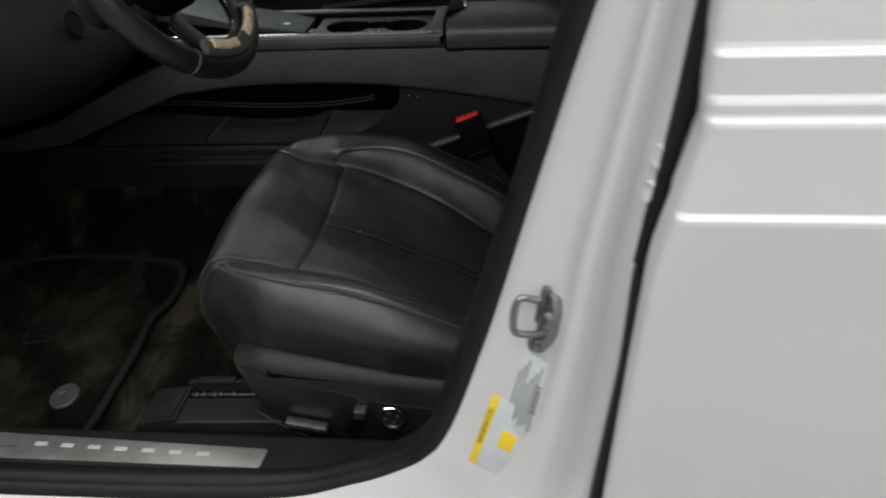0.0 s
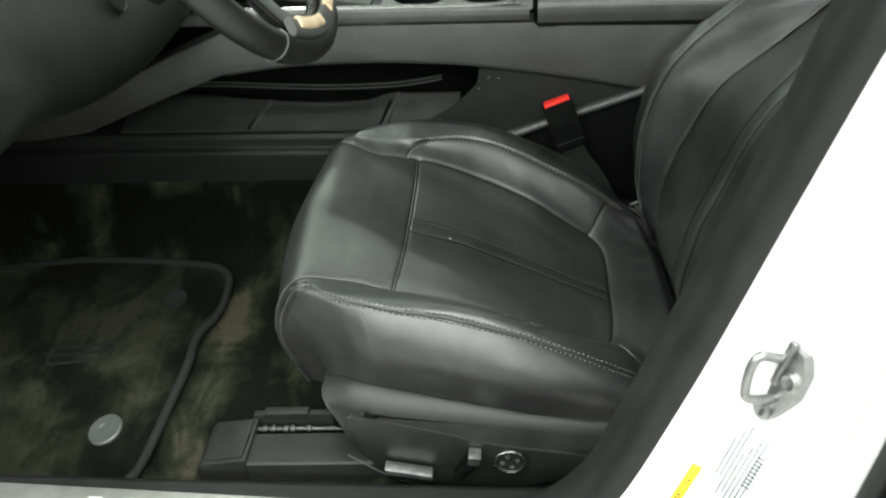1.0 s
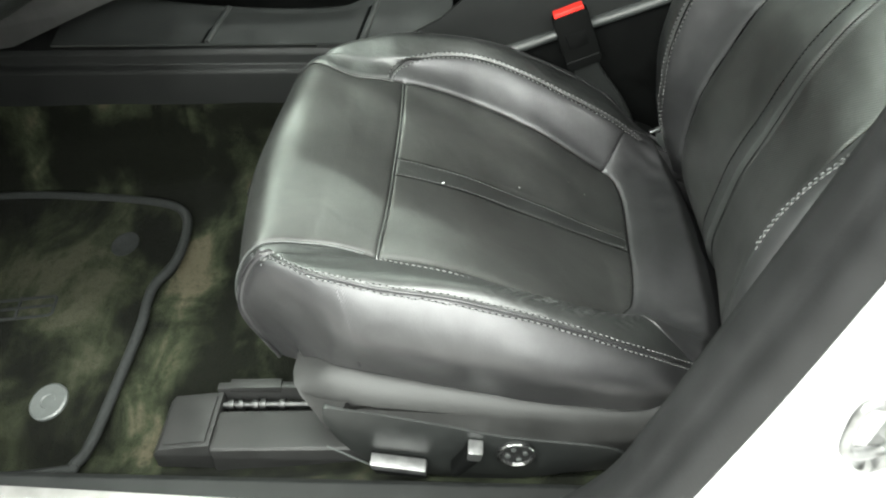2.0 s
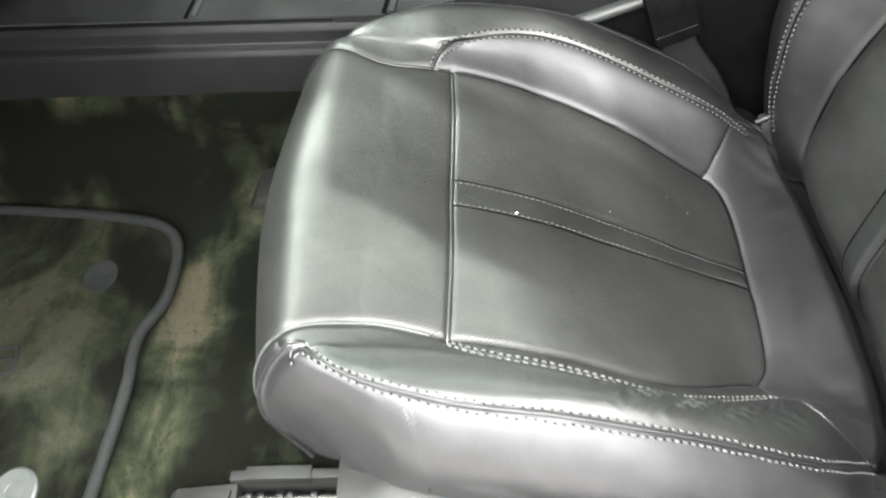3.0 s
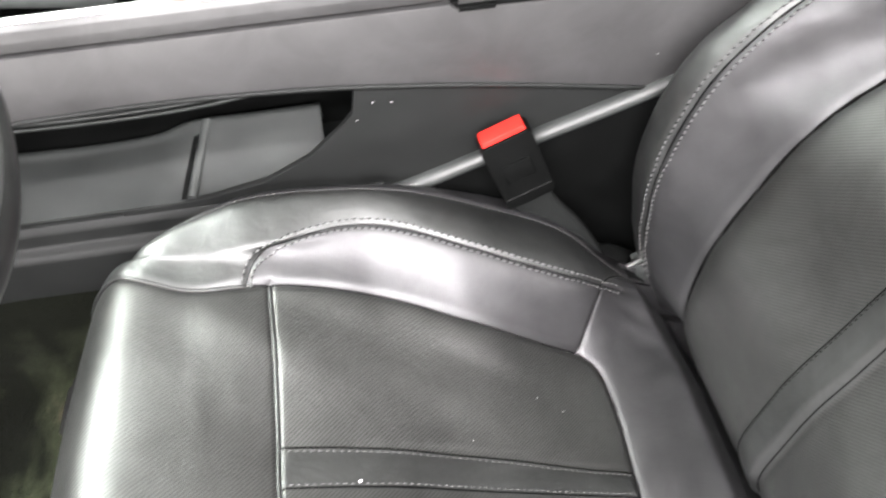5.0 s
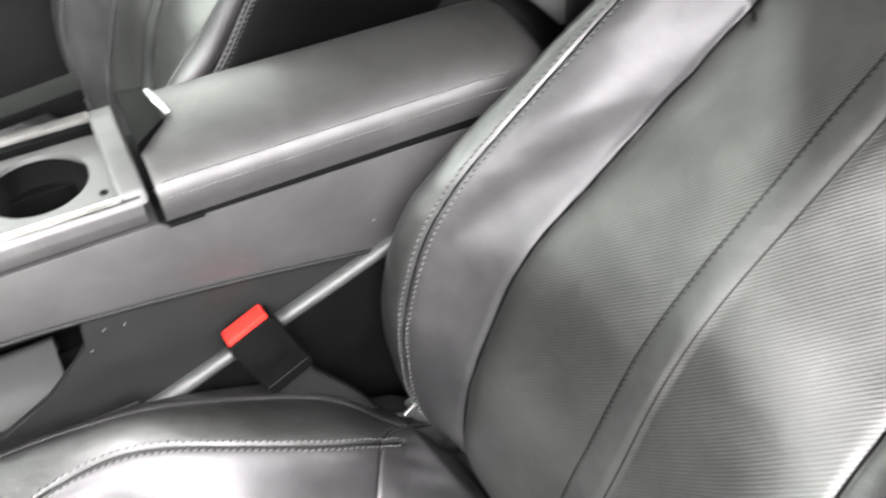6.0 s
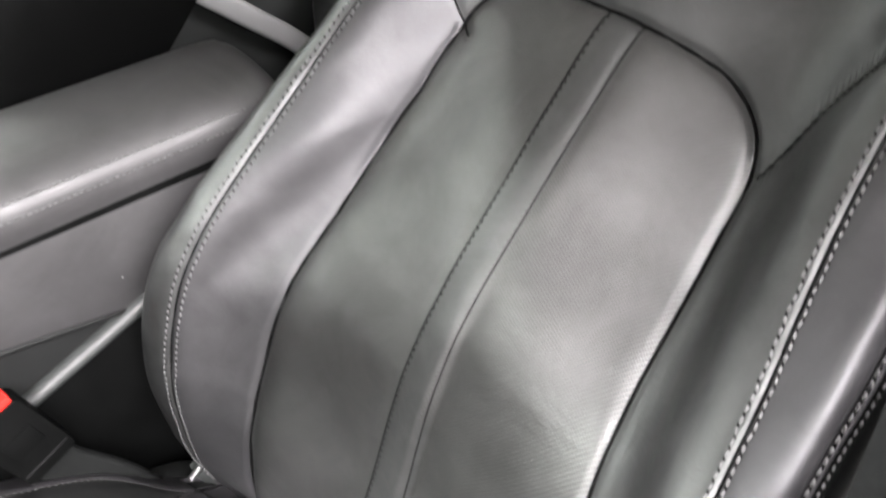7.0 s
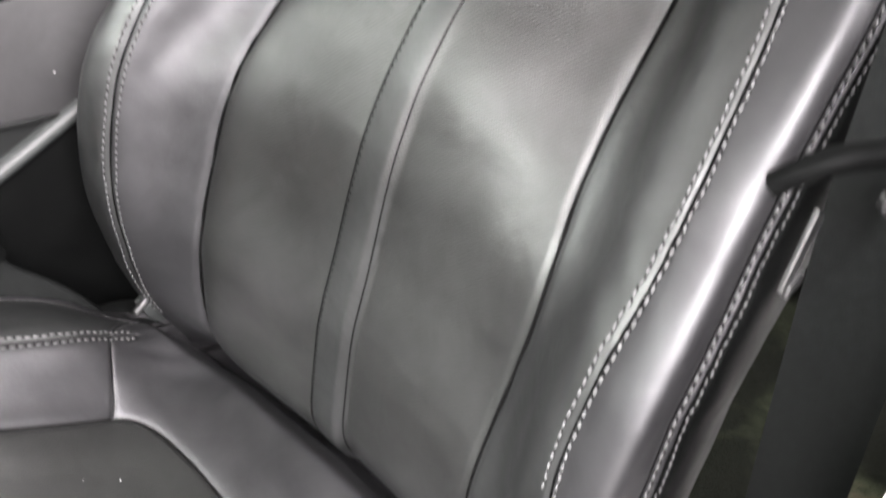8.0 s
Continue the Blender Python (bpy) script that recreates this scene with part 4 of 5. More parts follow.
MAT = [(-.75, .205), (-.593, .198), (-.46, .175), (-.375, .155), (-.33, .138), (-.309, .112), (-.306, .07), (-.312, .04), (-.330, .012), (-.334, -.015), (-.333, -.05), (-.342, -.13), (-.352, -.20), (-.364, -.224), (-.39, -.234), (-.60, -.236), (-.95, -.236), (-.95, .205)]
mat_path = smooth_path(MAT + [MAT[0]], 170)[:-1]


def mat_z(x, y):
    return .343 + .15 * (x + .4) + .20 * y + .015 + max(0, -.82 - x) * .76


floor_mat = thing("floor_mat", "black carpet floor mat, dusty, with bound edge, on the car floor", "floor mat", at=(-.6, 0, .3))
bm = bmesh.new()
face = bm.faces.new([bm.verts.new((x, y, 0)) for x, y in mat_path])
bmesh.ops.triangulate(bm, faces=[face])
bmesh.ops.subdivide_edges(bm, edges=bm.edges[:], cuts=5, use_grid_fill=True)
for v in bm.verts:
    v.co.z = mat_z(v.co.x, v.co.y) + .0012 * noise.noise(v.co * 25)
made = bmesh.ops.extrude_face_region(bm, geom=bm.faces[:])
bmesh.ops.translate(bm, vec=(0, 0, -.013), verts=[g for g in made["geom"] if isinstance(g, bmesh.types.BMVert)])
bmesh.ops.recalc_face_normals(bm, faces=bm.faces)
part("mat_body", sharpen(bm), carpet_mat, floor_mat)
part("edge_binding", sweep([(x, y, mat_z(x, y) - .001) for x, y in mat_path], ring(.0066, 8, 1.0), closed=True), mat_binding, floor_mat, "corded edge binding")
tilt = pose(0, 0, 0, 11.3, -8.5, 0)
part("retainer_button", lathe([(.0245, 0), (.0245, .003), (.022, .0048), (.010, .0042), (.0088, .0028), (.001, .0028)], Matrix.Translation((-.424, -.146, mat_z(-.424, -.146))) @ tilt), glass_grey, floor_mat, "pale grey plastic retainer")
part("retainer_button", lathe([(.020, -.002), (.020, .0015), (.015, .002), (.012, .0005), (.001, .0005)], Matrix.Translation((-.392, .083, mat_z(-.392, .083))) @ tilt), mat_binding, floor_mat, "worn carpeted retainer")
ex, ey = -.518, -.006
badge_m = Matrix.Translation((ex, ey, mat_z(ex, ey) + .001)) @ tilt
outline = rounded_rect(.105, .030, .006)
badge = part("woven_badge", sweep([tuple(badge_m @ Vector((a, b, 0))) for a, b in outline], ring(.0022, 6), closed=True), mat_binding, floor_mat, "woven outline badge")
part("badge_bar", rbox(-.05, .05, -.0018, .0018, 0, .002, .0005, badge_m), mat_binding, badge)
part("badge_bar", rbox(-.002, .002, -.018, .018, 0, .002, .0005, badge_m), mat_binding, badge)

# ---------------- centre console ----------------
console = thing("centre_console", "black centre console with silver top plate between the front seats", "car console", at=(0, .33, .5))
part("lower_trim", prism([(.250, .38), (.250, .541), (.253, .5455), (.262, .549), (.262, .563), (.266, .570), (.30, .572), (.40, .572), (.40, .38)], "x", -1.1, .10, .002), plastic_dark, console, "dark grained lower tunnel trim")
SIDE = [(.52, .735), (.40, .738), (.172, .7412), (.166, .7462), (-.20, .7462), (-.30, .738), (-.39, .702), (-.47, .665), (-.56, .620), (-.70, .582), (-.95, .55), (-.95, .52), (-.70, .555), (-.55, .577), (-.42, .631), (-.31, .673), (-.20, .686), (-.083, .690), (0, .688), (.083, .682), (.2, .666), (.334, .641), (.52, .597)]
part("side_wall", prism(SIDE, "y", .2625, .31, .0015, 2), vinyl_console, console, "padded charcoal side wall")
part("inner_wall", rbox(-1.1, .50, .352, .37, .55, .742, .002), plastic_black, console)
part("rear_side_panel", prism([(-.13, .5735), (-.05, .578), (0, .589), (.04, .610), (.07, .638), (.082, .652), (.087, .684), (.2, .667), (.36, .636), (.52, .59), (.52, .45), (-.13, .45)], "y", .266, .273, .002), plastic_dark, console)
part("kick_panel", prism([(.09, .556), (.34, .636), (.52, .69), (.52, .36), (.09, .36)], "y", .2640, .275, .002), plastic_black, console)
part("ridge", sweep(smooth_path([(.06, .262, .548), (.12, .262, .563), (.2, .262, .592), (.29, .262, .624), (.40, .262, .665)], 30), ring(.0085, 10, .8)), plastic_grey, console, "satin rounded ridge")
# open tray in the tunnel's side: a floor that rises to the back, with two ribs
# ends early at the rear: the black beyond it stands for a shadow
POCKET_BACK = [(-.50, .585), (-.445, .603), (-.39, .606), (-.285, .595), (-.21, .590), (-.16, .589), (-.10, .592), (-.062, .603), (.0, .604), (.052, .605)]
top = smooth_path(POCKET_BACK, 80)
pocket_rows = []
for x, z in top:
    pocket_rows.append(smooth_path([(x, .268, .5735), (x, .278, .5755), (x, .296, .577 + (z - .577) * .22), (x, .316, .577 + (z - .577) * .62), (x, .330, z - .003), (x, .337, z), (x, .341, z - .004), (x, .343, z - .02)], 24))
pocket = part("pocket_panel", thick(pocket_rows, -.003), plastic_tray, console, "grey moulded tray floor")
for x in (-.262, -.050):
    z = float(np.interp(x, top[:, 0], top[:, 1]))
    part("pocket_rib", sweep([(x - .018, .270, .577), (x - .012, .296, .580 + (z - .577) * .22), (x - .005, .318, .580 + (z - .577) * .64), (x, .337, z + .002)], rounded_rect(.008, .008, .003)), plastic_grey, pocket)
    part("rib_groove", sweep([(x - .025, .270, .5755), (x - .019, .296, .5785 + (z - .577) * .22), (x - .012, .318, .5785 + (z - .577) * .64), (x - .007, .337, z + .0005)], rounded_rect(.006, .004, .001)), plastic_black, pocket)
part("wall_lip", sweep(smooth_path([(-.30, .2620, .674), (-.20, .2620, .687), (-.083, .2620, .691), (0, .2620, .689), (.083, .2620, .683), (.2, .2620, .667), (.334, .2620, .642), (.42, .2620, .622)], 60), ring(.0022, 8)), plastic_dark, console, "satin lower lip of the side wall")
for dz in (0, .006):
    part("pocket_cord", sweep(smooth_path([(-.435, .347, .621 + dz), (-.34, .347, .619 + dz), (-.22, .347, .613 + dz), (-.135, .347, .6115 + dz), (-.06, .347, .614 + dz), (-.01, .347, .620 + dz), (.022, .347, .626 + dz)], 50), ring(.0019, 8)), plastic_grey, console)
# upper trim and cup holders
part("upper_trim", prism([(.263, .7500), (.2625, .759), (.2640, .7665), (.2672, .7705), (.2750, .7705), (.2750, .7500)], "x", -.42, .160, .001), vinyl_console, console)
part("chrome_strip", prism([(.2668, .770), (.2668, .7722), (.2690, .7738), (.2725, .7738), (.2728, .770)], "x", -.34, .147, .0006), chrome, console)
part("chrome_strip", prism([(.3785, .771), (.3785, .780), (.390, .780), (.390, .771)], "x", -.34, .147, .002), brushed, console)
part("far_rail", prism([(.3718, .75), (.3718, .775), (.3775, .777), (.3775, .75)], "x", -.34, .147, .002), plastic_black, console)
LOBES = ((-.003, .324, .0405), (.0465, .331, .0265), (.095, .326, .0385))
hole, outer = [], []
for k in range(144):
    c, d = math.cos(2 * math.pi * k / 144), math.sin(2 * math.pi * k / 144)
    r = next(q for q in np.linspace(.11, .0, 441) if any((.045 + c * q - cx) ** 2 + (.327 + d * q - cy) ** 2 < lobe * lobe for cx, cy, lobe in LOBES))
    hole.append((.045 + c * r, .009 + d * r))
    f = min(.1030 / max(abs(c), 1e-6), (.0445 if d > 0 else .0540) / max(abs(d), 1e-6))
    outer.append((.045 + c * f, .009 + d * f))
bm = bmesh.new()
levels = [[bm.verts.new((x, .318 + y, .762)) for x, y in outer], [bm.verts.new((x, .318 + y, .7685)) for x, y in outer], [bm.verts.new((x, .318 + y, .7685)) for x, y in hole], [bm.verts.new((x, .318 + y * .97, .765)) for x, y in hole]]
for r, q in zip(levels, levels[1:]):
    for k in range(144):
        bm.faces.new((r[k], r[(k + 1) % 144], q[(k + 1) % 144], q[k]))
bmesh.ops.recalc_face_normals(bm, faces=bm.faces)
plate = part("cup_plate", sharpen(bm), plastic_silver, console, "satin silver cup holder plate")
bm = bmesh.new()
levels = [[bm.verts.new((x, .318 + y, .768)) for x, y in hole], [bm.verts.new((.0465 + (x - .0465) * .94, .318 + y * .93, .708)) for x, y in hole]]
for k in range(144):
    bm.faces.new((levels[0][k], levels[0][(k + 1) % 144], levels[1][(k + 1) % 144], levels[1][k]))
bm.faces.new(levels[1])
bmesh.ops.recalc_face_normals(bm, faces=bm.faces)
well = part("cup_well", bm, plastic_black, plate, "black rubber cup wells")
for cx, cy, r in LOBES:
    part("well_floor", lathe([(r * .86, 0), (r * .86, .002), (r * .80, .003), (r * .74, .0015), (.001, .0015)], Matrix.Translation((cx, cy, .7085))), rubber, well)
part("plate_screw", lathe([(.003, 0), (.003, .001), (.001, .0014)], Matrix.Translation((.138, .290, .7685)), 12), plastic_black, plate)
key_fob = thing("key_fob", "grey plastic key fob lying in the cup holder", "key fob", at=(-.005, .306, .752))
part("fob_body", rbox(-.025, .012, .296, .322, .738, .757, .004), plastic_dark, key_fob)
for dx in (-.018, -.006):
    part("fob_mark", rbox(dx, dx + .006, .302, .314, .7565, .758, .0005), glass_grey, key_fob)
part("arch_trim", prism([(.2665, .764), (.273, .7745), (.290, .781), (.315, .7850), (.340, .7865), (.365, .7855), (.384, .782), (.392, .776), (.392, .768), (.36, .772), (.32, .772), (.285, .767)], "x", .1465, .1655, .003, 3), plastic_silver, console, "silver cross trim")
gear = part("front_plate", prism([(-.073, .762), (-.073, .771), (-.20, .790), (-.36, .83), (-.36, .80)], "y", .285, .385, .003), plastic_grey, console)
part("plate_mark", rbox(-.115, -.105, .310, .318, .7775, .779, .0005), paper_white, gear)
part("front_lip", prism([(-.076, .765), (-.07, .779), (.15, .800), (.15, .79), (-.06, .770)], "y", .389, .42, .002), plastic_black, console)
# armrest
armrest = thing("armrest", "charcoal leather armrest lid with double stitching on the console", "armrest", at=(.34, .325, .745))
ARM = [(.2630, .7460), (.2612, .758), (.2615, .7665), (.2640, .7735), (.2700, .7800), (.2830, .7865), (.305, .7920), (.332, .7950), (.355, .7948), (.372, .7905), (.381, .780), (.384, .7460)]
arm_rows = []
for x, k in ((.172, .965), (.176, .99), (.184, 1.0), (.30, 1.0), (.42, 1.0), (.478, .995), (.495, .98), (.504, .95), (.510, .88), (.514, .74)):
    arm_rows.append([(x - (.02 if k < .95 and y > .36 else 0), .325 + (y - .325) * (k if k < .95 else 1), .7460 + (z - .7460) * k) for y, z in smooth_path(ARM, 40)])
mesh = loft(arm_rows)
bm = bmesh.new()
bm.from_mesh(mesh)
bmesh.ops.holes_fill(bm, edges=[e for e in bm.edges if e.is_boundary])
bmesh.ops.recalc_face_normals(bm, faces=bm.faces)
part("lid", sharpen(bm, 50), vinyl_console, armrest)
for y, z in ((.2606, .7675), (.2660, .7790)):
    path = [(x, y, z - max(0, x - .44) * .06) for x in np.linspace(.178, .47, 62)]
    bm = bmesh.new()
    for p, q in zip(path, path[1:]):
        a, b = Vector(p), Vector(p).lerp(Vector(q), .7)
        made = bmesh.ops.create_cube(bm, size=1)
        for v in made["verts"]:
            v.co = a.lerp(b, .5) + Vector((v.co.x * (b - a).length, v.co.y * .0010, v.co.z * .0010))
    tagged(part("stitching", bm, thread, armrest, "light grey double stitching"), kind="stuff")
part("latch_recess", prism([(.1705, .292), (.1705, .377), (.193, .371), (.197, .319)], "z", .789, .7974, .001), plastic_black, armrest)
part("latch_clip", prism([(.1915, .362), (.1955, .363), (.2025, .320), (.199, .317)], "z", .790, .7998, .001), chrome, armrest, "bright chrome latch clip")
part("hinge_tab", rbox(.172, .20, .2605, .264, .7405, .7445, .001), plastic_black, armrest)
part("gap_liner", rbox(.155, .53, .305, .386, .735, .7495, .001), plastic_black, console)
# back face of the console
# black strip under the lid, put in for the shade of the gap
part("gap_shade_strip", rbox(.166, .519, .2640, .312, .7300, .7475, .001), plastic_black, console)
part("rear_end", rbox(.485, .535, .312, .385, .40, .744, .006), plastic_black, console)

# ---------------- belt buckle ----------------
buckle = thing("belt_buckle", "black seat belt buckle with red release button beside the seat", "belt buckle", at=(.215, .24, .60))
tv = Vector((.040, .004, .014)).normalized()
dv = Vector((.024, -.006, -.062))
dv = (dv - tv * dv.dot(tv)).normalized()
nv = tv.cross(dv).normalized()
bm4 = Matrix((tv, dv, nv)).transposed().to_4x4()
bm4.translation = Vector((.202, .244, .631))
part("housing", prism(rounded_rect(.046, .074, .006), "z", -.011, .011, .003), plastic_black, buckle).data.transform(bm4 @ Matrix.Translation((0, .038, 0)))
part("release_button", rbox(-.0195, .0195, -.004, .006, -.0085, .0085, .002, bm4), red_plastic, buckle, "bright red release button")
part("emboss", rbox(-.013, .013, .026, .046, -.0122, .0122, .001, bm4), plastic_black, buckle)
part("seam_line", rbox(-.021, .021, .0625, .064, -.0115, .0115, .0003, bm4), gloss_black, buckle)
stalk = smooth_path([tuple(bm4 @ Vector((0, .072, 0))), tuple(bm4 @ Vector((.002, .095, 0))), (.268, .226, .50), (.30, .222, .43)], 20)
part("stalk", sweep(stalk, rounded_rect(.036, .012, .004), up=(0, 1, 0)), webbing, buckle, "black sleeved stalk")
anchor = thing("seat_bracket", "grey steel bracket between cushion and backrest", "bracket", at=(.335, .2, .47))
part("plate", prism([(.326, .470), (.345, .478), (.36, .46), (.335, .44)], "y", .205, .222, .002), plastic_grey, anchor)
part("pin", sweep([(.318, .204, .474), (.345, .212, .480)], ring(.003, 8)), steel, anchor)

# ---------------- steering wheel, column, dash ----------------
wheel = thing("steering_wheel", "black leather steering wheel with silver and beige spoke trim", "steering wheel", at=(-.18, .006, .963))
wm = Matrix.Translation((-.18, .006, .963)) @ pose(0, 0, 0, 0, -34, 0)      # local: y across, z up, x towards the driver
rim_r = .167
part("rim", sweep([tuple(wm @ Vector((0, rim_r * math.cos(a), rim_r * math.sin(a)))) for a in np.linspace(0, 2 * math.pi, 73)[:-1]], ring(.0155, 14, 1.12), up=tuple(wm.to_3x3() @ Vector((1, 0, 0))), closed=True), rim_leather, wheel)
part("hub", lathe([(.07, -.03), (.075, 0), (.068, .02), (.04, .032), (.001, .035)], wm @ pose(0, 0, 0, 0, 90, 0), 36), plastic_black, wheel)
out = tuple(wm.to_3x3() @ Vector((1, 0, 0)))
for side in (-1, 1):
    spoke = part("spoke", sweep([tuple(wm @ Vector((.012, side * .05, .0))), tuple(wm @ Vector((.008, side * .11, .004))), tuple(wm @ Vector((0, side * .152, .008)))], rounded_rect(.05, .016, .006), up=out), gloss_black, wheel)
    for k in range(3):
        part("spoke_button", rbox(-.004, .004, -.007, .007, -.003, .003, .001, wm @ Matrix.Translation((.02, side * (.082 + k * .014), .002 + k * .008))), plastic_silver, spoke)
lower = part("lower_spoke", sweep(smooth_path([tuple(wm @ Vector((.006, y, z))) for y, z in ((-.085, -.075), (-.068, -.118), (-.04, -.142), (0, -.149), (.04, -.142), (.068, -.118), (.085, -.075))], 40), rounded_rect(.030, .012, .004), up=out), gloss_black, wheel)
def rim_arc(name, r, x, a0, a1, section, material, label):
    path = [tuple(wm @ Vector((x, r * math.cos(a), r * math.sin(a)))) for a in np.radians(np.linspace(a0, a1, 40))]
    return part(name, sweep(path, section, up=out), material, lower, label)


rim_arc("spoke_trim", .153, .0185, -126, -54, rounded_rect(.022, .010, .004), plastic_silver, "silver spoke trim")
rim_arc("spoke_inlay", .148, .0225, -121, -98, rounded_rect(.014, .008, .003), beige_trim, "glossy cream inlay")
rim_arc("spoke_inlay", .148, .0225, -82, -59, rounded_rect(.014, .008, .003), beige_trim, "glossy cream inlay")
for deg in (-131, -49):
    a = radians(deg)
    centre, axis = Vector((0, rim_r * math.cos(a), rim_r * math.sin(a))), Vector((0, -math.sin(a), math.cos(a)))
    side = Vector((0, math.cos(a), math.sin(a)))
    loop = [tuple(wm @ (centre + (side * math.cos(b) * .0158 + Vector((1, 0, 0)) * math.sin(b) * .0177))) for b in np.linspace(0, 2 * math.pi, 33)[:-1]]
    part("rim_ring", sweep(loop, ring(.0008, 6), up=tuple(wm.to_3x3() @ axis), closed=True), steel, wheel, "thin chrome ring")
column = thing("steering_column", "dark plastic steering column shroud", "steering column", at=(-.3, 0, .88))
part("shroud", sweep([tuple(wm @ Vector((-.02, 0, .005))), tuple(wm @ Vector((-.06, 0, .004))), tuple(wm @ Vector((-.12, 0, .0)))], rounded_rect(.06, .07, .028, 8), up=(0, 1, 0)), plastic_knee, column)
dash = thing("dashboard", "dark grained plastic dashboard with rounded knee panel", "dashboard", at=(-.6, .33, .9))
knee_rows = []
for y in np.linspace(-.34, .27, 24):
    dip = .055 * (1 - min(1, abs(y - .12) / .30) ** 2)
    low = .815 - dip
    knee_rows.append([(-.62, y, low - .03), (-.45, y, low - .025), (-.37, y, low - .012), (-.335, y, low + .006), (-.325, y, low + .03), (-.34, y, low + .075), (-.385, y, low + .14), (-.43, y, low + .20), (-.47, y, .955)])
part("knee_panel", thick([smooth_path(r, 40) for r in knee_rows], .006), plastic_knee, dash)
part("release_cover", lathe([(.021, 0), (.022, .002), (.0195, .003), (.0185, .0012), (.001, .0012)], Matrix.Translation((-.347, .06, .862)) @ pose(0, 0, 0, 0, 68, 0)), plastic_dark, dash)
# unseen slab, added to keep light out of the footwell
part("dash_top", rbox(-1.25, -.47, -.36, 1.02, .90, .955, .02), plastic_black, dash)
part("centre_stack", prism([(-.95, .55), (-.95, .93), (-.50, .93), (-.36, .83), (-.36, .79), (-.5, .74)], "y", .27, .42, .01), plastic_black, dash)
part("glove_side", rbox(-.95, -.48, .43, 1.0, .60, .93, .03), plastic_black, dash)
pedals = thing("pedals", "black pedal pads on steel arms", "pedal", at=(-.85, .1, .5))
for y, w in ((.02, .06), (.13, .035)):
    arm = part("pedal_arm", sweep(smooth_path([(-.70, y, .80), (-.74, y, .66), (-.80, y, .52)], 12), rounded_rect(.008, .02, .003), up=(1, 0, 0)), steel, pedals)
    part("pedal_pad", rbox(-.815, -.79, y - w, y + w, .46, .53, .006, None), rubber, arm)

# ---------------- sill, seals, pillar, rear door ----------------
PI = [(.44, 1.28), (.40, 1.15), (.352, 1.0), (.317, .865), (.268, .706), (.242, .622), (.222, .560), (.206, .515), (.186, .483), (.150, .455), (.083, .428), (.0, .410), (-.3, .400), (-1.1, .398)]
PO = [(.46, 1.30), (.424, 1.165), (.374, 1.012), (.333, .872), (.289, .716), (.264, .636), (.246, .582), (.231, .545), (.212, .513), (.180, .480), (.110, .438), (.0, .402), (-.3, .388), (-1.1, .385)]
pi, po = smooth_path(PI, 120), smooth_path(PO, 120)
seal_rows = []
for (xi, zi), (xo, zo) in zip(pi, po):
    sill = min(max((.52 - zo) / .10, 0), 1)
    y_out = -.42 + .022 * sill
    tuck = np.array([0, 0, -.03 * sill])
    a, b = np.array([xi, -.356, zi]), np.array([xo, y_out, zo])
    out = np.array([-.6 * (1 - sill), -.35, .75 * sill]) * .010
    seal_rows.append([a + (.05 * (1 - sill), .022 * (1 - sill) + .004 * sill, .0) + tuck, a + (.01 * (1 - sill), .02 * (1 - sill) + .002 * sill, .002 * (1 - sill) - .004 * sill), a, a + (b - a) * .18 + out, a + (b - a) * .40 + out * 1.5, a + (b - a) * .52 + out * .9, a + (b - a) * .60 + out * 1.4, a + (b - a) * .82 + out * 1.1, b, b + (.012 * (1 - sill), -.001, -.012 * sill)])
door_seal = structure("door_seal", loft(seal_rows), rubber, "dark grey rubber door seal round the opening", "door seal", True)

# inner pillar trim, behind the seal
trim_rows = [[(x + .012, -.350, z), (x + .10, -.338, z), (x + .20, -.345, z), (x + .24, -.42, z)] for x, z in pi if z > .50]
structure("trim_pillar", thick(trim_rows, .006), pillar_trim, "graphite inner pillar trim", "pillar trim", True)

GAP = [(1.35, .452), (1.16, .447), (1.03, .439), (.95, .430), (.81, .410), (.71, .404), (.53, .383), (.40, .37), (.2, .36)]


def gap_x(z):
    g = np.array(GAP[::-1])
    return float(np.interp(z, g[:, 0], g[:, 1]))


body_rows = []
for (xo, zo) in po:
    sill = min(max((.56 - zo) / .15, 0), 1)
    sill = sill * sill * (3 - 2 * sill)
    turn = min(max((.16 - xo) / .25, 0), 1)
    y_out = -.42 + .022 * min(max((.52 - zo) / .10, 0), 1)
    b = np.array([xo, y_out, zo])
    gz = zo - .03 * sill
    pil = np.array([gap_x(gz), -.492, gz])
    roc = np.array([xo + .10 * (1 - turn), -.535, zo - .15])
    e = pil * (1 - sill) + roc * sill
    row = []
    for f, bulge in ((0, 0), (.05, .004), (.12, .007), (.25, .008), (.40, .004), (.50, .005), (.58, .015), (.66, .024), (.74, .020), (.82, .005), (.92, -.003), (1.0, 0)):
        p = b + (e - b) * f
        lift = np.array([-.45 * (1 - sill), -.75, .5 * sill]) * bulge * (1 - .5 * sill)
        row.append(tuple(p + lift))
    row.append(tuple(e + np.array([.02 * (1 - sill), .035 * (1 - sill), -.08 * sill])))
    body_rows.append(row)
structure("wall_pillar", loft(body_rows), paint_white, "white painted door pillar and rocker, scuffed", "car body", True)

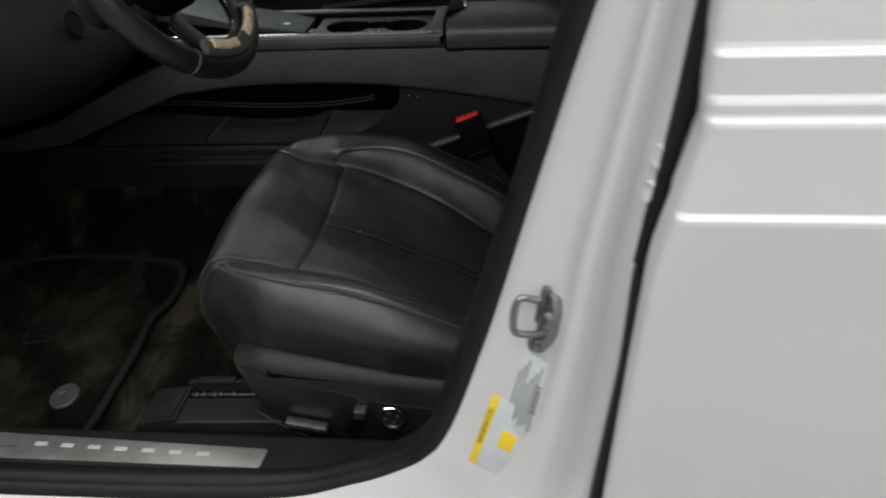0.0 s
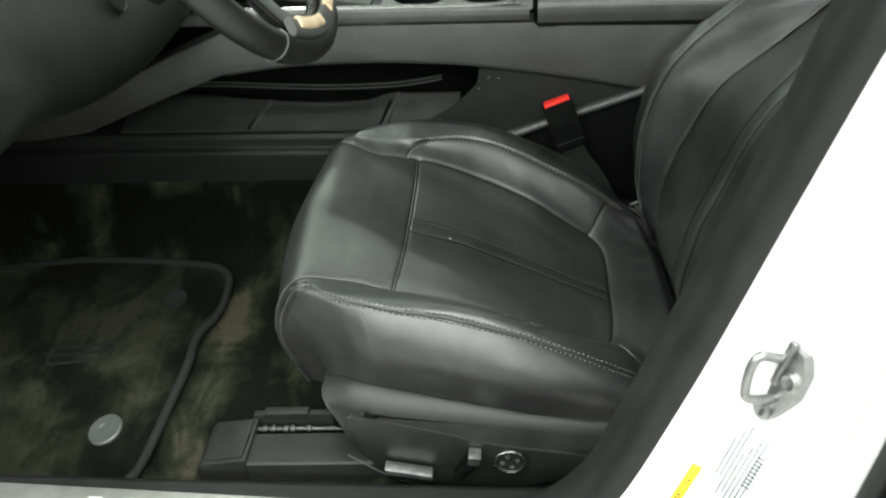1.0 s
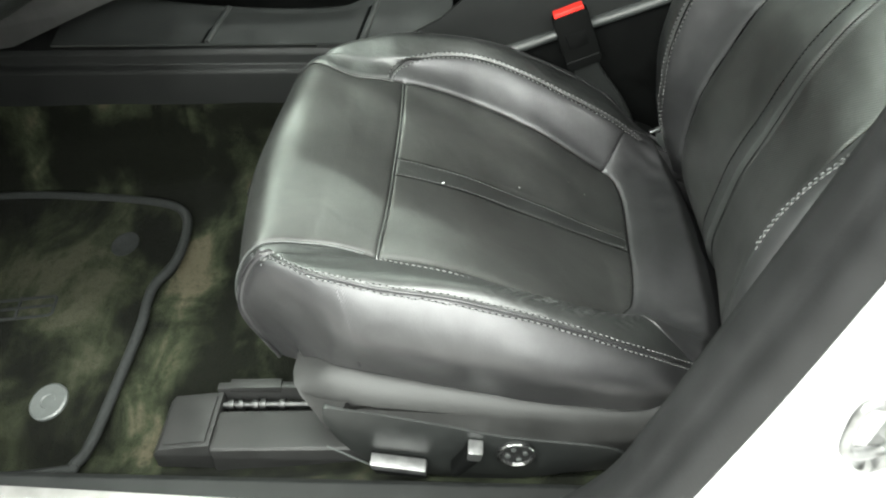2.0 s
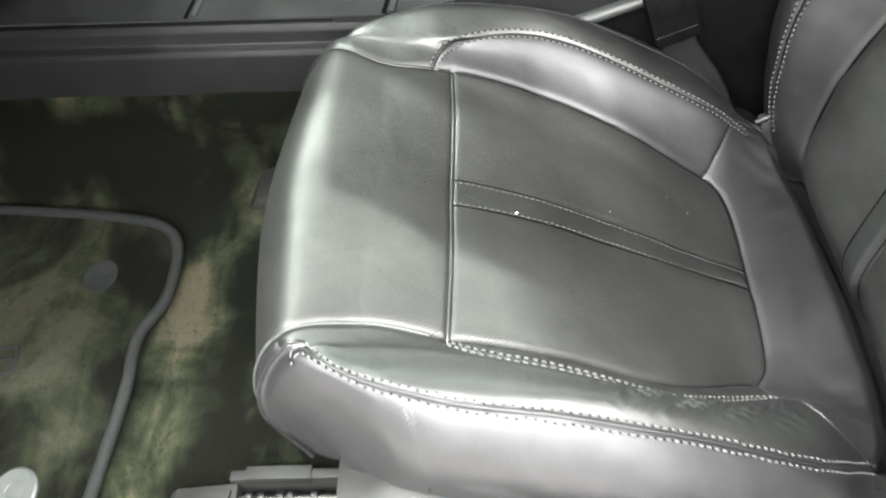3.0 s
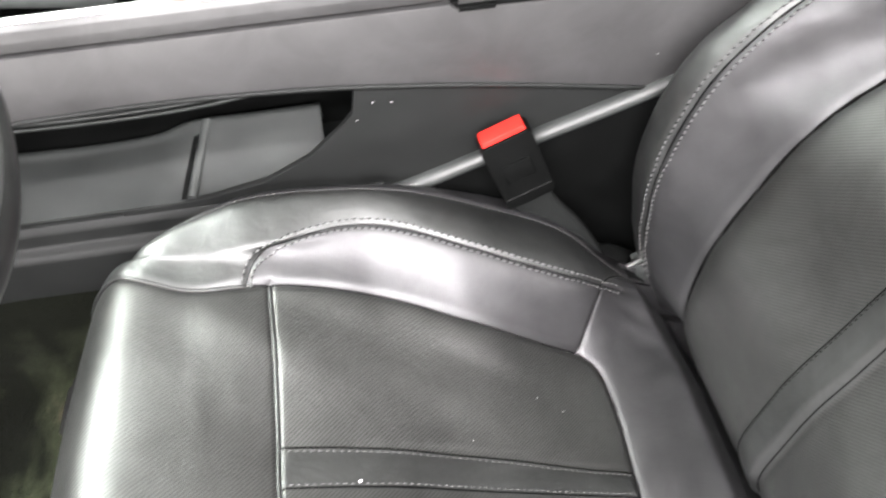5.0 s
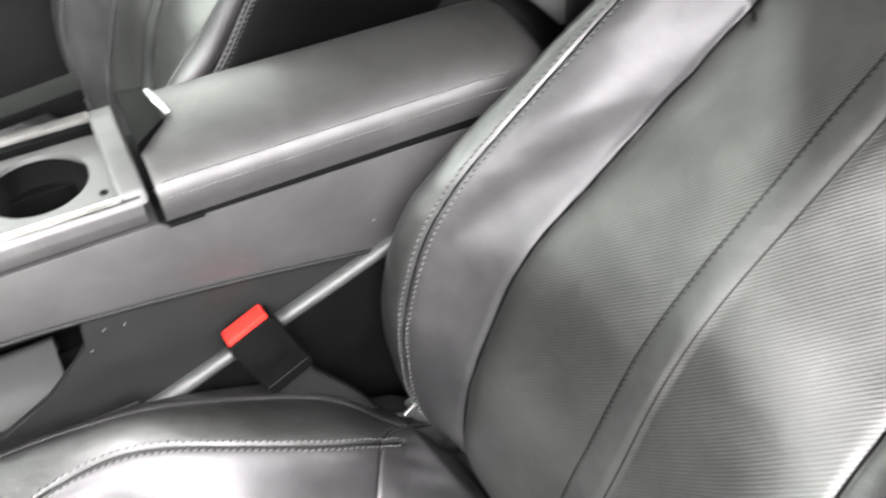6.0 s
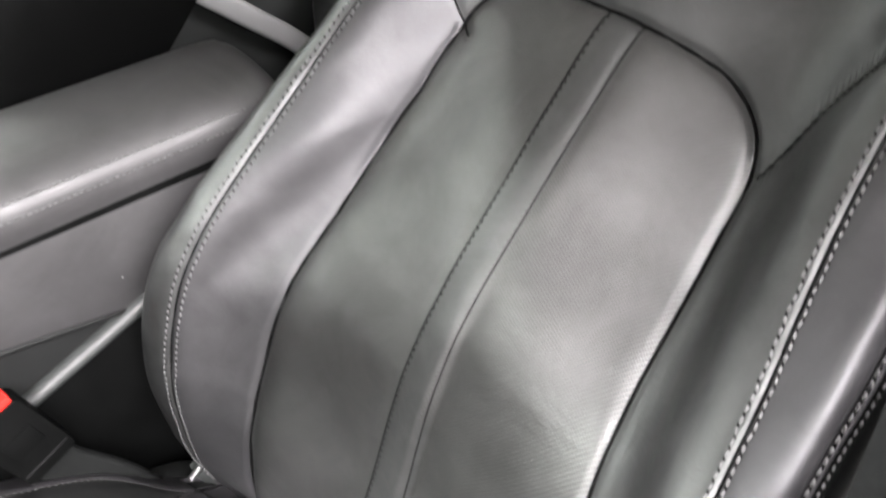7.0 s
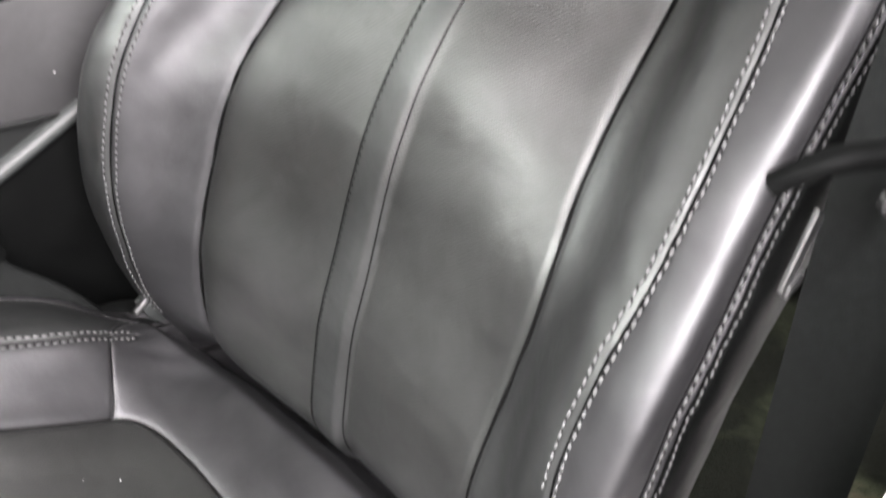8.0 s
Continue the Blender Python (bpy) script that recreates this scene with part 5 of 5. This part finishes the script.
# sill plate
sill_plate = thing("sill_plate", "brushed metal door sill plate with raised bars on black trim", "sill plate", at=(-.25, -.33, .40))
part("sill_trim", prism([(-.285, .36), (-.287, .398), (-.295, .4035), (-.352, .4045), (-.3555, .40), (-.3555, .36)], "x", -1.1, .20, .002), plastic_dark, sill_plate)
part("plate", prism([(-1.0, -.352), (-.030, -.3535), (-.026, -.350), (-.024, -.324), (-.027, -.320), (-.45, -.306), (-1.0, -.302)], "z", .4047, .4072, .0008), brushed, sill_plate, "brushed metal plate")
for k in range(7):
    x = -.350 + k * .0385
    y = -.330 + .004 * (k - 3) * -.3
    part("raised_mark", rbox(x + .002, x + .019, y - .0035, y + .0035, .4068, .4079, .0003), mark_grey, sill_plate, "pale raised mark")
part("plate_groove", rbox(-1.0, -.37, -.3335, -.332, .4068, .4076, .0002), plastic_grey, sill_plate)

# pillar fittings: a along the pillar's face, b up, n outward
pillar = np.array(body_rows)


def on_pillar(z, column, forward=0.0):
    """A frame on the pillar's painted face; forward turns it towards the front."""
    i = int(np.argmin(np.abs(po[:, 1] - z)))
    j = int(column)
    f = column - j
    here = pillar[i, j] * (1 - f) + pillar[i, j + 1] * f
    a = Vector(pillar[i, j + 1] - pillar[i, j]).normalized()
    b = Vector(pillar[i - 2, j] - pillar[i + 2, j]).normalized()
    a = (a - b * a.dot(b)).normalized()
    a = Matrix.Rotation(forward, 3, b) @ a
    n = b.cross(a).normalized()
    n = -n if n.y > 0 else n
    m = Matrix((a, b, n)).transposed().to_4x4()
    m.translation = Vector(here)
    return m


pm = on_pillar(.722, 4.0, radians(-28))
striker = thing("door_striker", "bare steel door striker bolted to the white pillar", "door striker", at=(.338, -.456, .722))
HEX = [(-.012, .046), (.008, .046), (.022, .028), (.022, -.004), (.004, -.046), (-.010, -.044), (-.016, -.01), (-.016, .03)]
bm = prism([(a * .62 + .004, b * .74) for a, b in HEX], "z", -.008, .004, .0012)
bm.transform(pm)
part("base_plate", bm, steel, striker)
part("loop", sweep([tuple(pm @ Vector(p)) for p in smooth_path([(-.002, .020, .003), (-.006, .022, .014), (-.008, .023, .026), (-.007, .011, .030), (-.002, -.009, .029), (.001, -.013, .019), (.003, -.013, .003)], 40)], ring(.0036, 10)), steel, striker)
for a, b in ((.010, .010), (-.001, -.027)):
    part("bolt", lathe([(.0085, 0), (.0085, .003), (.006, .0045), (.003, .003), (.001, .003)], pm @ Matrix.Translation((a, b, .004)), 18), steel, striker)
part("rib", rbox(-.003, .003, .0, .040, .004, .010, .0015, pm), steel, striker)

label = thing("tyre_label", "white and yellow information label stuck on the door pillar", "label", at=(.31, -.44, .62))
lm = on_pillar(.638, 4.1) @ Matrix.Translation((-.006, .008, .0016))
part("film", rbox(-.014, .030, -.062, .036, -.001, .0006, .0004, lm), label_film, label)
for k in range(11):
    part("print_bar", rbox(-.012 + .0036 * k, -.0108 + .0036 * k, -.056 + .004 * (k % 3), .028 - .009 * (k * 7 % 4), .0005, .0009, 0, lm), ink_grey, label)
for k in range(9):
    part("bar_code", rbox(.016, .027, -.03 + k * .0042, -.0285 + k * .0042, .0005, .0009, 0, lm), ink_grey, label)
ym = on_pillar(.575, 3.5) @ Matrix.Translation((-.006, -.004, .0016))
lower = part("lower_film", rbox(-.012, .034, -.05, .048, -.001, .0006, .0004, ym), label_film, label)
part("yellow_band", rbox(-.0125, -.004, -.05, .0485, .0003, .0011, .0002, ym), yellow_film, lower, "yellow heading band")
part("yellow_sign", rbox(.010, .026, -.012, .012, .0003, .0011, .0002, ym), yellow_film, lower)
text = bpy.data.curves.new("heading", "FONT")
text.body, text.size, text.extrude, text.align_x, text.align_y = "INFORMATION", .0075, .0001, "CENTER", "CENTER"
text_ob = new("heading_source", text)
words = bpy.data.meshes.new_from_object(text_ob)
bpy.data.objects.remove(text_ob)
bpy.data.curves.remove(text)
words.transform(ym @ Matrix.Translation((-.0083, .006, .0013)) @ pose(0, 0, 0, 0, 0, 90))
part("heading", words, gloss_black, lower, "black heading print", False)

for z, dx in ((.905, .02), (.878, .016)):
    stud = tagged(part("pillar_plug", lathe([(.0105, -.004), (.0105, .002), (.0085, .004), (.006, .0028), (.001, .0028)], on_pillar(z, 10.6), 22), paint_white), "white painted round plug on the pillar", "body plug", "pillar plugs")
check = thing("door_check", "black door check strap and gasket at the pillar", "hinge", at=(.43, -.47, .84))
cm = on_pillar(.842, 11.15) @ Matrix.Scale(.80, 4)
part("gasket", rbox(-.016, .012, -.036, .036, -.004, .004, .003, cm), rubber, check)
part("strap", sweep([tuple(cm @ Vector(p)) for p in smooth_path([(.004, .028, .002), (-.006, .020, .014), (-.012, -.002, .017), (-.013, -.034, .014)], 20)], rounded_rect(.012, .007, .002)), plastic_black, check)
part("strap_end", rbox(-.020, -.008, -.042, -.035, .006, .016, .002, cm), plastic_black, check)
part("boot_fold", sweep([tuple(cm @ Vector(p)) for p in smooth_path([(.010, .040, .003), (-.008, .036, .006), (-.016, .014, .006), (-.017, -.030, .005)], 20)], ring(.0035, 8)), rubber, check)

# rear door
seal_path = [(gap_x(z) + .007, -.494, z) for z in np.linspace(1.3, .22, 40)]
structure("door_gap_seal", sweep(seal_path, rounded_rect(.020, .020, .007), up=(0, 1, 0)), rubber, "black rubber seal of the rear door", "door seal", True)
rear_door = thing("rear_door", "glossy white closed rear car door", "car door", at=(.9, -.53, .3))
PROFILE = [(.20, -.505), (.30, -.535), (.42, -.552), (.55, -.560), (.70, -.566), (.84, -.570), (.898, -.5725), (.9015, -.572), (.9040, -.5695), (.9055, -.5680), (.95, -.566), (.967, -.5655), (.970, -.5645), (.973, -.562), (.975, -.5612), (.981, -.561), (.984, -.5595), (.987, -.5575), (1.012, -.557), (1.016, -.553), (1.02, -.5515), (1.06, -.548), (1.075, -.54)]
prof = np.array(PROFILE)
zs = np.concatenate([np.linspace(.20, .88, 34), np.linspace(.882, .895, 4), np.linspace(.896, .91, 18), np.linspace(.92, .96, 6), np.linspace(.962, 1.022, 64), np.linspace(1.03, 1.075, 6)])
EDGE_X = np.array([(.2, .372), (.57, .388), (.85, .410), (.88, .417), (.96, .436), (1.04, .439), (1.3, .45)])
door_rows = []
for z in zs:
    y = float(np.interp(z, prof[:, 0], prof[:, 1]))
    x0 = float(np.interp(z, EDGE_X[:, 0], EDGE_X[:, 1]))
    door_rows.append([(x0 + .004, y + .05, z), (x0, y + .012, z), (x0 + .002, y + .004, z), (x0 + .008, y, z)] + [(x, y - .012 * math.sin(min(1, (x - x0) / 1.4) * 1.4), z) for x in np.linspace(x0 + .03, 1.75, 20)])
part("door_skin", loft(door_rows, flip=True), paint_white, rear_door)
part("window_frame", rbox(.47, 1.7, -.50, -.47, 1.07, 1.11, .006), gloss_black, rear_door)

# ---------------- driver belt ----------------
belt = thing("seat_belt", "black seat belt webbing hanging with its latch tongue at the pillar", "seat belt", at=(.43, -.27, .42))
belt_path = smooth_path([(.52, -.262, 1.25), (.465, -.261, 1.0), (.445, -.271, .84), (.44, -.281, .75), (.44, -.299, .60), (.44, -.318, .43)], 40)
bm = bmesh.new()
rings = []
for k, p in enumerate(belt_path):
    across = Vector((.2, -.98, 0)).normalized()
    nor = Vector((.98, .2, 0))
    rings.append([bm.verts.new(Vector(p) + across * s + nor * t) for s, t in ((-.0235, -.0007), (.0235, -.0007), (.0235, .0007), (-.0235, .0007))])
for r, q in zip(rings, rings[1:]):
    for a in range(4):
        bm.faces.new((r[a], r[(a + 1) % 4], q[(a + 1) % 4], q[a]))
bm.faces.new(rings[0])
bm.faces.new(rings[-1][::-1])
bmesh.ops.recalc_face_normals(bm, faces=bm.faces)
part("webbing", sharpen(bm), webbing, belt)
tongue = part("tongue", sweep(smooth_path([(.388, -.243, .822), (.392, -.252, .832), (.400, -.262, .838), (.420, -.276, .838), (.448, -.292, .836), (.468, -.306, .83)], 30), rounded_rect(.011, .008, .003)), plastic_black, belt, "black plastic latch tongue")
part("tongue_pin", lathe([(.0055, 0), (.0055, .004), (.003, .006), (.001, .006)], Matrix.Translation((.418, -.277, .818)) @ pose(0, 0, 0, 90, 0, -40), 14), gloss_black, tongue)
part("tongue_blade", prism([(.418, .800), (.430, .790), (.421, .752), (.412, .758)], "y", -.256, -.2535, .0008), steel, tongue, "bright steel latch blade")
part("blade_tip", rbox(.419, .434, -.2575, -.2545, .750, .757, .001), steel, tongue)

# ---------------- lint and crumbs ----------------
crumbs = bmesh.new()
for x, y, z, l in ((.179, .158, .5335, .003), (.054, -.004, .5505, .0035), (-.251, .102, .372, .006), (.10, .2655, .662, .0016), (.115, .2655, .66, .0012), (.085, .2655, .645, .0012), (.14, .03, .5165, .0012), (.2, .07, .494, .0012), (.22, .06, .483, .0012), (.06, -.06, .551, .0012), (.332, .2585, .68, .0012)):
    made = bmesh.ops.create_icosphere(crumbs, subdivisions=1, radius=1)
    for v in made["verts"]:
        v.co = Vector((x, y, z)) + Vector((v.co.x * l * .5, v.co.y * l * .3, v.co.z * .0006 + v.co.x * l * .2))
tagged(part("lint", crumbs, paper_white), "white lint crumbs on the leather and carpet", "lint", kind="stuff")

# ---------------- passenger seat, cabin, garage ----------------
passenger_seat = copy_thing(driver_seat, pose(-.075, .655, .36))
tagged(driver_seat, group="front seats")
tagged(passenger_seat, "black leather passenger seat beyond the centre console", group="front seats")

structure("floor_passenger", rbox(-1.2, 1.64, .27, 1.02, .27, .30, .004), carpet_floor, "dark car carpet of the passenger side", "carpet")
# wing and kick panel are out of view, added to darken the footwell
structure("wall_fender", rbox(-1.35, -.66, -.46, -.345, .2, .96, .02), paint_white, "unseen white front wing, added to block light from the footwell", "car body")
structure("wall_kick", rbox(-1.3, -.655, -.345, -.33, .25, .95, .004), plastic_black, "unseen dark kick panel, added to block light from the footwell", "kick panel")
structure("wall_firewall", rbox(-1.35, -1.28, -.36, 1.02, .25, 1.0, .01), plastic_black, "dark firewall below the dashboard", "bulkhead")
passenger_door = thing("passenger_door", "dark trimmed passenger side door panel", "car door", at=(.3, 1.0, .3))
part("door_trim", rbox(-1.0, .55, .975, 1.03, .20, .92, .02), plastic_dark, passenger_door)
part("door_armrest", rbox(-.5, .5, .93, .985, .68, .74, .02), vinyl_console, passenger_door)
back_door = thing("passenger_rear_door", "dark trimmed rear passenger door with silver pull", "car door", at=(1.1, 1.0, .3))
part("door_trim", rbox(.56, 1.6, .975, 1.03, .20, .98, .02), pale_trim, back_door)
part("pull_strip", sweep(smooth_path([(.70, .955, .65), (.766, .945, .59), (.82, .935, .545), (.88, .93, .495), (.94, .93, .445), (1.0, .93, .385)], 24), rounded_rect(.040, .022, .010), up=(0, 1, 0)), satin_pull, back_door, "curved silver pull strip")
rear_bench = thing("rear_bench", "dark leather rear bench seat", "car seat", at=(1.3, .33, .3))
part("bench_cushion", rbox(.98, 1.5, -.28, .94, .33, .55, .06, None, 4), leather_plain, rear_bench)
part("bench_back", rbox(1.45, 1.6, -.28, .94, .40, 1.1, .06, None, 4), leather_plain, rear_bench)
# roof out of view: blocks the tubes overhead and reflects into the leather
structure("ceiling_headliner", rbox(-.28, 1.7, -.33, 1.0, 1.37, 1.42, .02), headliner, "unseen car roof with pale headliner, added to shade the cabin", "car roof")
# two unseen panels, added to keep rear light off the backrest
structure("wall_quarter", rbox(.98, 1.66, 1.0, 1.05, .98, 1.42, .01), plastic_black, "unseen dark panel, added to block light at the rear quarter", "cabin wall")
structure("wall_rear", rbox(1.62, 1.68, -.40, 1.02, .25, 1.42, .01), plastic_black, "unseen dark panel behind the rear bench, added to block light", "bulkhead")
structure("ground", rbox(-6, 6, -6.5, 5, -.05, 0, 0), concrete, "grey garage concrete floor", "ground")
structure("wall_north", rbox(-6, 6, 5, 5.1, 0, 3, 0), wall_paint, "white garage wall", "wall")
structure("wall_south", rbox(-6, 6, -6.6, -6.5, 0, 3, 0), wall_paint, "white garage wall", "wall")
structure("wall_east", rbox(6, 6.1, -6.5, 5, 0, 3, 0), wall_paint, "white garage wall", "wall")
structure("wall_west", rbox(-6.1, -6, -6.5, 5, 0, 3, 0), wall_paint, "white garage wall", "wall")
structure("ceiling_garage", rbox(-6, 6, -6.5, 5, 3.0, 3.1, 0), wall_paint, "white garage ceiling", "ceiling")
for lamp_y, lamp_watts in LAMP_ROWS:
    fitting = thing("ceiling_light", "long white fluorescent ceiling fitting", "ceiling light", "garage ceiling lights", at=(.8, lamp_y, 3.0))
    part("tray", rbox(-2.8, 4.4, lamp_y - .09, lamp_y + .09, 2.955, 2.998, .004), paper_white, fitting)
